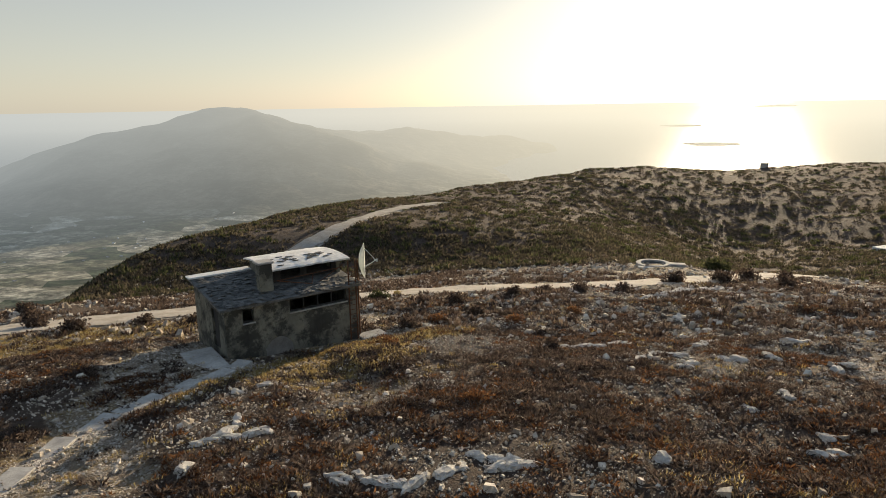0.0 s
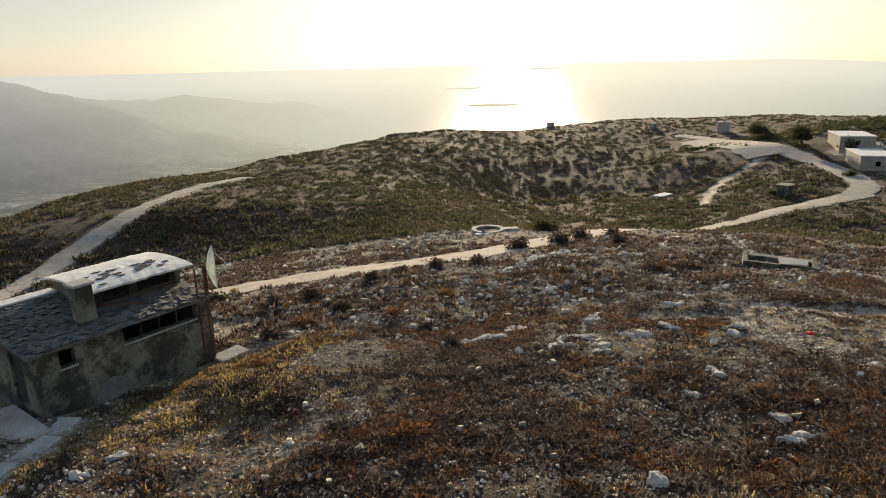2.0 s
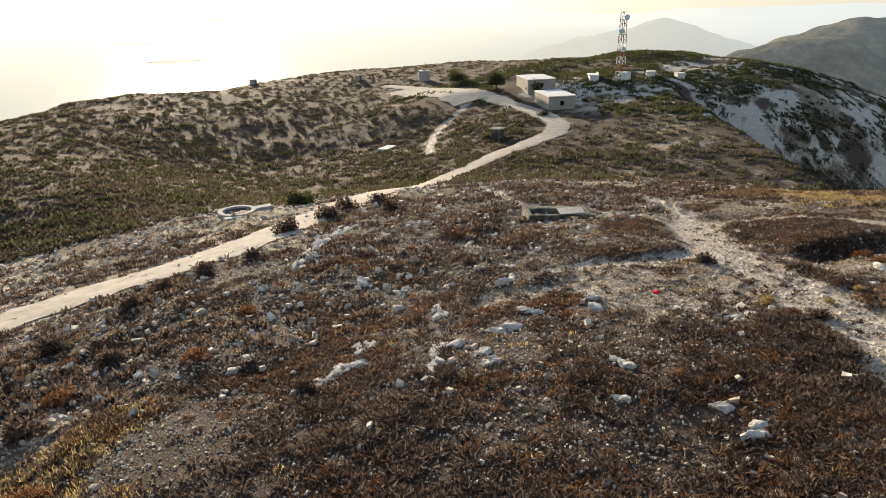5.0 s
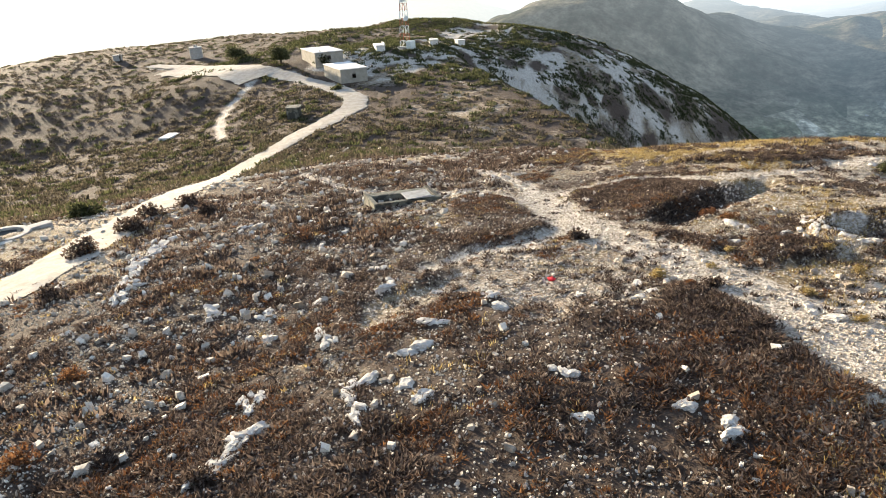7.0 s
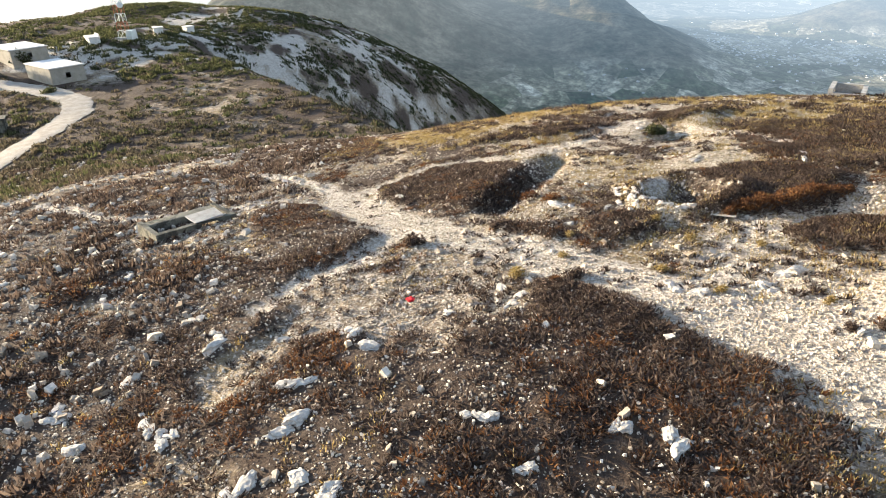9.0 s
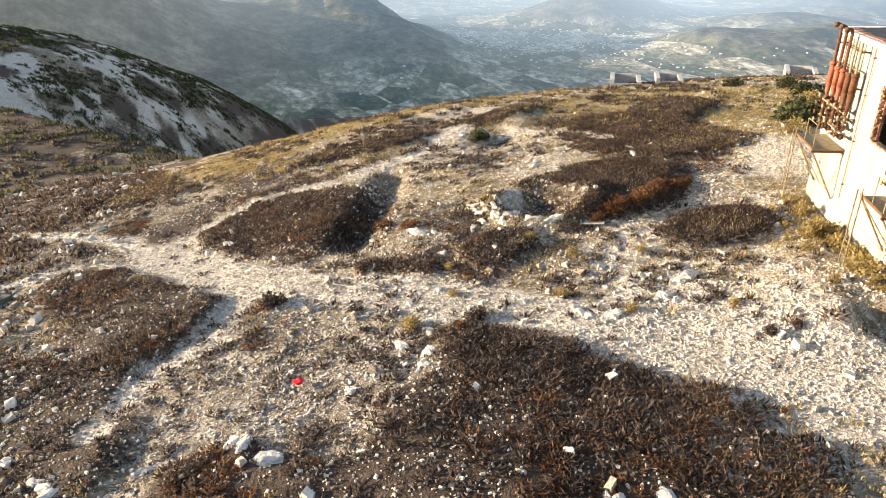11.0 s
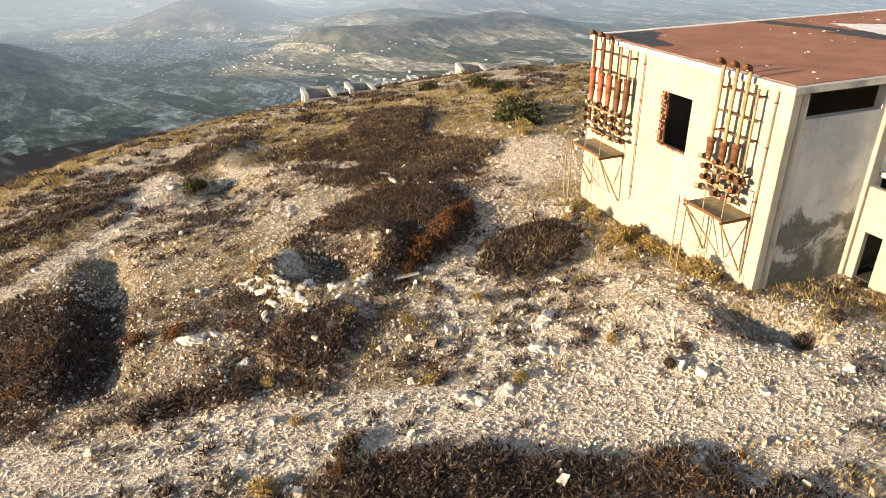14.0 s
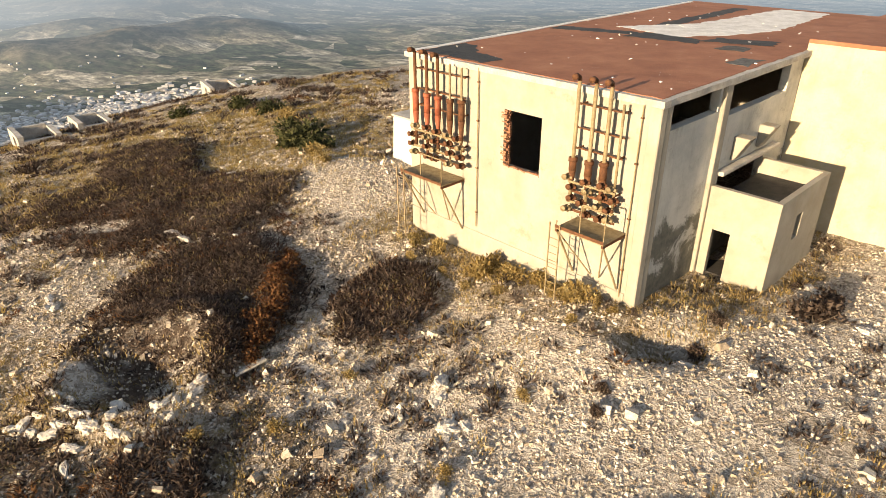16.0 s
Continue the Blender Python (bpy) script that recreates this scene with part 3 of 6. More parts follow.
def wall(bm, axis, at, thick, a0, a1, z0, z1, holes=()):
    """An upright wall along x (axis 0) or y (axis 1) with openings that go through; at and at + thick are its two faces.
    holes: (a0, a1, z0, z1)."""
    As = sorted({a0, a1, *[h[0] for h in holes], *[h[1] for h in holes]})
    Zs = sorted({z0, z1, *[h[2] for h in holes], *[h[3] for h in holes]})

    def solid(i, j):
        if not (0 <= i < len(As) - 1 and 0 <= j < len(Zs) - 1):
            return False
        ca, cz = (As[i] + As[i + 1]) / 2, (Zs[j] + Zs[j + 1]) / 2
        return not any(h[0] < ca < h[1] and h[2] < cz < h[3] for h in holes)

    vs = {}

    def v(i, j, side):
        key = (i, j, side)
        if key not in vs:
            d = at + thick * side
            vs[key] = bm.verts.new((As[i], d, Zs[j]) if axis == 0 else (d, As[i], Zs[j]))
        return vs[key]

    for i in range(len(As) - 1):
        for j in range(len(Zs) - 1):
            if not solid(i, j):
                continue
            for s in (0, 1):
                bm.faces.new((v(i, j, s), v(i + 1, j, s), v(i + 1, j + 1, s), v(i, j + 1, s)))
            for di, dj, c in ((-1, 0, ((i, j), (i, j + 1))), (1, 0, ((i + 1, j), (i + 1, j + 1))), (0, -1, ((i, j), (i + 1, j))), (0, 1, ((i, j + 1), (i + 1, j + 1)))):
                if not solid(i + di, j + dj):
                    (p, q), (r, s) = c
                    bm.faces.new((v(p, q, 0), v(r, s, 0), v(r, s, 1), v(p, q, 1)))
    return bm


def slab_outline(points, z0, z1):
    """A flat slab over a many-cornered outline."""
    bm = bmesh.new()
    lo, hi = [bm.verts.new((x, y, z0)) for x, y in points], [bm.verts.new((x, y, z1)) for x, y in points]
    bm.faces.new(lo[::-1])
    bm.faces.new(hi)
    for i in range(len(points)):
        j = (i + 1) % len(points)
        bm.faces.new((lo[i], lo[j], hi[j], hi[i]))
    return bm


def ragged(points, step=0.35, rough=0.06):
    """The outline with its straight sides broken up."""
    out = []
    for (ax, ay), (bx, by) in zip(points, points[1:] + points[:1]):
        n = max(1, int(math.hypot(bx - ax, by - ay) / step))
        for i in range(n):
            f = i / n
            out.append((ax + (bx - ax) * f + random.uniform(-rough, rough), ay + (by - ay) * f + random.uniform(-rough, rough)))
    return out


def thing(name, label, category, group=""):
    return tagged(new(name), label, category, group)


def strip(name, pts, half, lift, label, mat=None, rough=0.35, step=0.8, across=6):
    """A track laid along the ground with uneven edges."""
    fine = []
    for i in range(len(pts) - 1):
        p0, p1, p2, p3 = (Vector(pts[max(0, min(len(pts) - 1, i + k))]) for k in (-1, 0, 1, 2))
        n = max(2, int((p2 - p1).length / step))
        for j in range(n):
            t = j / n
            fine.append(0.5 * ((2 * p1) + (p2 - p0) * t + (2 * p0 - 5 * p1 + 4 * p2 - p3) * t * t + (3 * p1 - p0 - 3 * p2 + p3) * t ** 3))
    fine = np.array([(p.x, p.y) for p in fine])
    d = np.gradient(fine, axis=0)
    d /= np.linalg.norm(d, axis=1)[:, None]
    nrm = np.stack([-d[:, 1], d[:, 0]], 1)
    s = np.arange(len(fine)) * step
    rows = []
    for k in range(across + 1):
        f = 2 * k / across - 1
        w = half * f + rough * (abs(f) ** 3) * math.copysign(1, f) * (2 * fbm(s / 2.2, s * 0 + 7 * (f > 0), 3, 91))
        p = fine + nrm * w[:, None]
        dist = np.hypot(p[:, 0] - GC[0], p[:, 1] - GC[1])
        z = ground_at(p[:, 0], p[:, 1]) + lift + 0.0014 * dist - 0.5 * (lift + 0.001 * dist) * (abs(f) > 0.95)
        rows.append(np.column_stack([p, z]))
    v = np.stack(rows, 1)
    n, m = v.shape[:2]
    idx = np.arange(n * m).reshape(n, m)
    q = np.stack([idx[:-1, :-1], idx[1:, :-1], idx[1:, 1:], idx[:-1, 1:]], -1).reshape(-1, 4)
    return tagged(new(name, mesh_from(name, v.reshape(-1, 3), q, mat or M_ROAD, True)), label, "road", kind="structure")


road = strip("road", ROAD, 2.6, 0.06, "pale dusty gravel track winding along the ridge")
spur_road = strip("road_spur", SPUR_ROAD, 1.7, 0.05, "pale dirt track climbing the far slope")
yard = strip("yard", ((132, 142), (140, 165), (146, 190)), 6, 0.12, "bare pale gravel yard by the buildings", rough=0.7)

# the sea, and the low islands in its glare
def sea_sheet():
    az, rr = np.radians(np.linspace(-60, 64, 40)), np.linspace(1300, 4780, 40)
    a, r = np.meshgrid(az, rr)
    z = -200 + 196 * sstep(1300, 4800, r) * 0.5 + 98 * (r - 1300) / 3500 - 70 * sstep(44, 60, np.degrees(a)) * sstep(2500, 4700, r)
    v = np.stack([r * np.sin(a), r * np.cos(a), z], -1).reshape(-1, 3)
    idx = np.arange(1600).reshape(40, 40)
    q = np.stack([idx[:-1, :-1], idx[:-1, 1:], idx[1:, 1:], idx[1:, :-1]], -1).reshape(-1, 4)
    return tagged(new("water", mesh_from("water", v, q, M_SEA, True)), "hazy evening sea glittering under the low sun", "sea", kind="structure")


water = sea_sheet()
# ---- the plant building at the hilltop ----
# its own axes: x from the far end of the sunlit front wall to the free corner, y into the building
LEN = 10.87
STATION = Matrix.Translation((26.08, 2.76, 0)) @ Matrix(((-0.8878, -0.4602, 0, 0), (0.4602, -0.8878, 0, 0), (0, 0, 1, 0), (0, 0, 0, 1)))


def su(u):
    """Distance from the free corner to local x."""
    return LEN - u


def build_station():
    st = thing("plant_building", "derelict cream plastered plant building with rusty brown flat roof", "building")
    st.matrix_world = STATION
    T, ROOF = 0.3, 7.78
    part("front_wall", wall(bmesh.new(), 0, 0.0, T, 0, LEN, -1.0, ROOF, [(su(5.85), su(4.2), 4.6, 6.65)]), M_CREAM, st, "sunlit cream plaster wall with stains")
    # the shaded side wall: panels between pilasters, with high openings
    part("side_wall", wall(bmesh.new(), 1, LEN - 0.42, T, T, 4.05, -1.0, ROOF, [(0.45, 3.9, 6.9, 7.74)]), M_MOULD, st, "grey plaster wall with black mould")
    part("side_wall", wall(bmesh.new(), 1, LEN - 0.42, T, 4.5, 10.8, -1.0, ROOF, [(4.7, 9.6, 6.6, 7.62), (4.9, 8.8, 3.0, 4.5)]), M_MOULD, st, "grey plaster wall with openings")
    for y0, y1 in ((0.302, 0.62), (4.052, 4.498)):
        part("pilaster", boxed((LEN - 0.4, y0, -1.0), (LEN + 0.02, y1, ROOF - 0.003), 0.03), M_CREAM, st)
    part("corner_post", boxed((LEN - 0.36, -0.04, -1.0), (LEN + 0.03, 0.3, ROOF - 0.003), 0.03), M_CREAM, st)
    part("back_wall", wall(bmesh.new(), 0, 22.5, T, 0, LEN + 6, -1.0, ROOF), M_CREAM, st)
    part("end_wall", wall(bmesh.new(), 1, 0.0, T, T, 22.5, -1.0, ROOF), M_CREAM, st)
    # the wing that stands forward on the far side
    part("wing_wall", wall(bmesh.new(), 0, 10.8, T, LEN - 0.1, LEN + 6, -1.0, 8.25), M_YELLOW, st, "bright wall with yellow lichen stains")
    part("wing_end_wall", wall(bmesh.new(), 1, LEN + 6, T, 10.8, 22.5, -1.0, 8.25), M_YELLOW, st)
    # floor, dark inside
    part("floor_slab", boxed((T, T, 0.9), (LEN - 0.45, 22.4, 1.05), 0.0), M_CONCRETE, st)
    # roof: a slab with a rough pale edge, its covering and the worn patches
    roof = part("roof_slab", slab_outline(ragged([(-0.12, -0.1), (LEN + 0.1, -0.1), (LEN + 0.1, 10.9), (LEN + 0.1, 22.8), (-0.12, 22.8)], 0.3, 0.02), ROOF, 7.98), M_CONCRETE, st, "chipped concrete roof edge")
    part("covering", slab_outline(ragged([(0.05, 0.1), (LEN - 0.12, 0.12), (LEN - 0.1, 10.6), (LEN - 0.1, 22.6), (0.05, 22.6)], 0.3, 0.03), 7.982, 8.0), M_ROOFING, roof, "rust brown roofing sheet")
    part("wing_roof", slab_outline(ragged([(LEN - 0.1, 10.75), (LEN + 6.4, 10.75), (LEN + 6.4, 22.9), (LEN - 0.1, 22.9)], 0.3, 0.02), 8.252, 8.4), M_ROOFING, roof)
    part("edge_strip", slab_outline(ragged([(0.05, 0.12), (0.35, 0.12), (0.3, 22), (0.05, 22)], 0.5, 0.03), 8.0, 8.03), M_WHITE, roof, "pale flashing strip")
    for pts, mat, z in (([(0.4, 0.35), (3.6, 0.25), (3.9, 1.2), (2.2, 1.6), (1.2, 2.6), (0.4, 2.7)], M_BITUMEN, 8.008), ([(0.5, 8.2), (4.2, 9.2), (4.0, 10.0), (0.5, 9.2)], M_BITUMEN, 8.008),
                        ([(2.4, 10.8), (5.7, 9.9), (7.2, 11.6), (8.2, 14.5), (7.9, 21.8), (5.4, 22.0), (4.6, 14.0)], M_WHITE, 8.012), ([(4.0, 8.6), (7.2, 9.0), (6.9, 9.9), (4.2, 10.2)], M_BITUMEN, 8.016),
                        ([(7.0, 9.6), (9.6, 10.4), (9.4, 11.6), (7.2, 10.8)], M_BITUMEN, 8.02), ([(8.2, 8.4), (9.3, 8.6), (9.2, 9.6), (8.3, 9.4)], M_TILE, 8.012),
                        ([(3.3, 12.0), (4.1, 12.0), (4.0, 21.0), (3.2, 21.0)], M_BITUMEN, 8.008), ([(9.7, 6.2), (10.6, 6.0), (10.5, 7.6), (9.8, 7.4)], M_TILE, 8.008)):
        part("patch", slab_outline(ragged(pts, 0.25, 0.1), z - 0.006, z), mat, roof, "worn roof patch")
    # rubble of flakes on the roof
    bm = bmesh.new()
    for _ in range(60):
        x, y = random.uniform(0.3, LEN - 0.3), random.uniform(0.3, 18)
        s = random.uniform(0.015, 0.055)
        box(bm, (x - s, y - s * random.uniform(0.4, 1), 8.0), (x + s, y + s, 8.0 + s * 0.5), 0, s * 0.3)
    tagged(part("flakes", bm, M_WHITE, roof, "pale flakes of coating"), kind="stuff")
    # low roofless annexe against the side wall
    ax0, ax1, ay0, ay1, az = LEN + 0.03, LEN + 2.42, 4.2, 8.3, 4.3
    part("annexe_front", wall(bmesh.new(), 0, ay0, 0.2, ax0, ax1, -1.0, az, [(ax0 + 0.3, ax0 + 0.95, 0.6, 2.75)]), M_CREAM, st, "cream annexe wall with open doorway")
    outer = part("annexe_side", wall(bmesh.new(), 1, ax1 - 0.2, 0.2, ay0 + 0.2, ay1, -1.0, az, [(5.9, 6.45, 2.45, 3.4)]), M_CREAM, st, "annexe wall with broken opening")
    part("annexe_back", wall(bmesh.new(), 0, ay1, 0.2, ax0, ax1, -1.0, az), M_CREAM, st)
    # black slab put in to stand for the shade inside the annexe
    part("annexe_roof", boxed((ax0, ay0 + 0.203, 3.55), (ax1 - 0.203, ay1 - 0.003, 3.7), 0.0), M_BITUMEN, st, "sunken black slab imitating shade inside the annexe")
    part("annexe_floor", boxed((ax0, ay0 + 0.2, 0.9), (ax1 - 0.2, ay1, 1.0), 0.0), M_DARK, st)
    for y in (5.9, 8.0):
        bm = bmesh.new()
        box(bm, (LEN - 0.12, y - 0.27, 4.85), (LEN + 0.45, y + 0.27, 5.7), 0.03)
        for v in bm.verts:
            if v.co.z < 5.0 and v.co.x > LEN + 0.3:
                v.co.x -= 0.42
        part("vent_hood", bm, M_CREAM, st, "slanting plastered vent hood")
    part("ledge", boxed((LEN - 0.12, 4.6, 4.55), (LEN + 0.2, 9.4, 4.7), 0.02), M_CONCRETE, st)
    # a leaning pale sheet in the high opening
    bm = boxed((LEN - 0.5, 0.5, 6.92), (LEN - 0.44, 0.95, 7.3), 0.01)
    part("loose_sheet", bm, M_DISH, st, "pale sheet lying in the high opening")
    part("plinth", boxed((0.02, -0.035, -1.0), (LEN - 0.4, 0.0, 1.55), 0.02), M_CREAM, st)
    # bare bricks round the window
    proto = boxed((-0.12, -0.05, -0.032), (0.12, 0.06, 0.032), 0.008)
    me = bpy.data.meshes.new("brick")
    proto.to_mesh(me)
    proto.free()
    me.materials.append(M_BRICK)
    wx0, wx1, wz0, wz1 = su(5.85), su(4.2), 4.6, 6.65
    for i in range(26):
        z = wz0 + 0.04 + i * 0.078
        for x, out in ((wx0 - 0.02, -1), (wx1 + 0.02, 1)):
            if out > 0:
                continue
            b = new("brick", me)
            b.parent = st
            b.location = (x + out * random.uniform(-0.06, 0.02) + 0.0, random.uniform(0.0, 0.22) if i % 2 else 0.05, z)
            b.rotation_euler = (0, random.uniform(-0.06, 0.06), random.uniform(-0.1, 0.1))
            b2 = new("brick", me)
            b2.parent = st
            b2.location = (x + out * random.uniform(-0.05, 0.0), 0.2, z)
    for i in range(7):
        b = new("brick", me)
        b.parent = st
        b.location = (wx0 + 0.12 + i * 0.24, 0.06, wz0 + random.uniform(-0.01, 0.03))
        b.rotation_euler = (0, random.uniform(-0.2, 0.2), random.uniform(-0.3, 0.3))
    return st


station = build_station()


def pipe_rack(xs, tops, foot, valve_z, red, label):
    """A bank of tall pipes with elbows, cross bars, and a cluster of valves below."""
    rack = thing("pipe_rack", label, "pipes", "pipe racks on the plant wall")
    rack.matrix_world = STATION
    y = -0.36
    for i, (x, top) in enumerate(zip(xs, tops)):
        thick = 0.062 if i < 3 else 0.042
        bm = bmesh.new()
        low = foot + random.uniform(0, 0.5)
        tube(bm, (x, y, low), (x, y, top - 0.1), thick)
        if i < 3:
            part("pipe", bm, M_PIPE if not red else M_RUST, rack, "", True)
            bm = bmesh.new()
            for k in range(4):
                a0, a1 = k * 22, (k + 1) * 22
                tube(bm, (x, y - 0.16 * (1 - math.cos(radians(a0))), top - 0.1 + 0.16 * math.sin(radians(a0))),
                     (x, y - 0.16 * (1 - math.cos(radians(a1))), top - 0.1 + 0.16 * math.sin(radians(a1))), thick * 1.05)
            tube(bm, (x, y - 0.14, top + 0.05), (x, y - 0.30, top + 0.04), thick * 1.5)
        part("elbow" if i < 3 else "pipe", bm, M_RUST if i < 3 else M_PIPE, rack, "dark rusted pipe end" if i < 3 else "", True)
        if i < 3 or red:
            # pot-shaped joint with a tapering end
            bm = bmesh.new()
            z1, z0 = valve_z[1] + random.uniform(-0.1, 0.1), valve_z[0] + random.uniform(-0.1, 0.15)
            tube(bm, (x, y, z1), (x, y, z1 - 0.12), 0.15)
            tube(bm, (x, y, z1 - 0.12), (x, y, (z0 + z1) / 2), 0.12, 0.125)
            tube(bm, (x, y, z0 - 0.3), (x, y, (z0 + z1) / 2), 0.03, 0.125)
            part("pothead", bm, (M_RED_LEAD if red else M_RUST) if i < 3 else M_RUST, rack, "tapered rusty joint", True)
    lo, hi = min(xs) - 0.05, max(xs) + 0.1
    for z in (7.5, 6.75, 6.1):
        part("cross_bar", bar((lo, y + 0.08, z), (hi, y + 0.08, z), 0.03), M_RUST, rack)
    for x in (lo + 0.15, hi - 0.1):
        for z in (7.5, 6.1, 4.9):
            part("bracket", boxed((x - 0.025, y, z - 0.025), (x + 0.025, 0.0, z + 0.025), 0.005), M_RUST, rack)
    # valves, flanges and short runs of pipe
    for i, x in enumerate(xs):
        for k in range(4):
            z = foot + 0.12 + k * 0.36 + random.uniform(-0.06, 0.06)
            xo = x + random.uniform(-0.14, 0.14)
            bm = bmesh.new()
            tube(bm, (xo - 0.15, y - 0.05, z), (xo + 0.15, y - 0.05, z), 0.06, None, 8)
            tube(bm, (xo - 0.06, y - 0.05, z), (xo - 0.03, y - 0.05, z), 0.12)
            tube(bm, (xo + 0.03, y - 0.05, z), (xo + 0.06, y - 0.05, z), 0.12)
            tube(bm, (xo, y - 0.05, z), (xo, y - 0.28, z + 0.05), 0.025, None, 6)
            tube(bm, (xo, y - 0.27, z + 0.05), (xo, y - 0.30, z + 0.05), 0.10, None, 12)
            part("valve", bm, M_RUST if (i + k) % 3 else M_PIPE, rack, "corroded valve with hand wheel", True)
    for k in range(4):
        z = foot + 0.05 + 0.33 * k
        part("manifold", bar((lo, y + 0.04 - 0.12 * (k % 2), z), (hi, y + 0.04 - 0.12 * (k % 2), z + random.uniform(-0.05, 0.05)), 0.045), M_PIPE if k % 2 else M_RUST, rack)
    return rack


rack_near = pipe_rack([su(u) for u in (2.6, 2.0, 1.46, 1.0)], (8.3, 8.3, 8.3, 7.85), 3.95, (4.85, 5.8), False, "tall yellowed pipes with rusty valves on the wall")
rack_far = pipe_rack([su(u) for u in (10.1, 9.45, 8.85, 8.2, 7.6)], (8.15, 8.15, 8.12, 8.0, 7.95), 4.1, (5.1, 6.7), True, "tall pipes with red lead joints on the wall")
for u, z0 in ((0.55, 1.4), (7.05, 1.8)):
    c = thing("conduit", "thin grey conduit running down the plaster wall", "conduit", "wall conduits")
    c.matrix_world = STATION
    part("tube", bar((su(u), -0.07, z0), (su(u), -0.07, 7.9), 0.022), M_PIPE, c)
    for z in (2.4, 4.2, 6.0, 7.4):
        part("clip", boxed((su(u) - 0.05, -0.1, z - 0.02), (su(u) + 0.05, -0.035, z + 0.02), 0.0), M_RUST, c)


def platform(x0, x1, z, foot, label):
    """A service platform on struts with a rail and a ladder."""
    p = thing("service_platform", label, "platform", "service platforms")
    p.matrix_world = STATION
    y1 = -1.25
    bm = boxed((x0, y1, z - 0.04), (x1, -0.04, z), 0.008)
    part("deck", bm, M_PIPE, p, "chequered steel deck")
    for x in (x0 + 0.04, x1 - 0.04):
        part("joist", boxed((x - 0.04, y1, z - 0.14), (x + 0.04, -0.04, z - 0.042), 0.005), M_RUST, p)
        part("strut", bar((x, y1 + 0.05, z - 0.1), (x, -0.08, foot + 0.35), 0.035), M_PIPE, p)
        part("brace", bar((x, y1 + 0.05, z - 0.1), (x - 0.7 if x > (x0 + x1) / 2 else x + 0.7, -0.08, foot + 0.5), 0.025), M_PIPE, p)
    for x in (x0 + 0.03, (x0 + x1) / 2, x1 - 0.03):
        part("rail_post", bar((x, y1 + 0.03, z), (x, y1 + 0.03, z + (1.0 if x > x0 + 0.1 else 0.25)), 0.02), M_PIPE, p)
    part("rail", bar(((x0 + x1) / 2, y1 + 0.03, z + 1.0), (x1 - 0.03, y1 + 0.03, z + 1.0), 0.02), M_PIPE, p)
    part("toe_board", boxed((x0, y1 - 0.012, z), (x1, y1, z + 0.1), 0.0), M_RUST, p)
    # the ladder
    lx = x0 + 0.02
    for dx in (-0.2, 0.2):
        part("stringer", boxed((lx + dx - 0.02, y1 - 0.06, foot - 0.25), (lx + dx + 0.02, y1 - 0.02, z + 0.15), 0.005), M_PIPE, p)
    n = int((z - foot) / 0.27)
    for i in range(n):
        part("rung", bar((lx - 0.2, y1 - 0.04, foot + 0.1 + 0.27 * i), (lx + 0.2, y1 - 0.04, foot + 0.1 + 0.27 * i), 0.014, 6), M_PIPE, p)
    return p


platform(su(2.45), su(0.62), 3.68, 1.3, "small steel service platform with ladder under the valves")
platform(su(10.1), su(7.75), 3.6, 1.1, "rusty steel service platform with ladder below red joints")

# whitewashed block beyond the far end of the front wall
blk = thing("concrete_block", "whitewashed concrete block standing beside the plant building", "block")
blk.matrix_world = STATION @ pose(-4.4, 2.0, 0)
bm = boxed((-2.6, 2.6, -0.6), (-0.45, 4.6, 3.2), 0.05)
for v in bm.verts:
    if v.co.z > 1.5:
        v.co.x += 0.25 * (v.co.x < -1.5)
part("body", bm, M_WHITE, blk)
part("cap", boxed((-2.45, 2.55, 3.2), (-0.4, 4.65, 3.3), 0.02), M_CONCRETE, blk)
# ---- the small abandoned house by the track ----
HOUSE = Matrix.Translation((-11.2, 31.7, 0)) @ Matrix(((0.803, -0.596, 0, 0), (0.596, 0.803, 0, 0), (0, 0, 1, 0), (0, 0, 0, 1)))


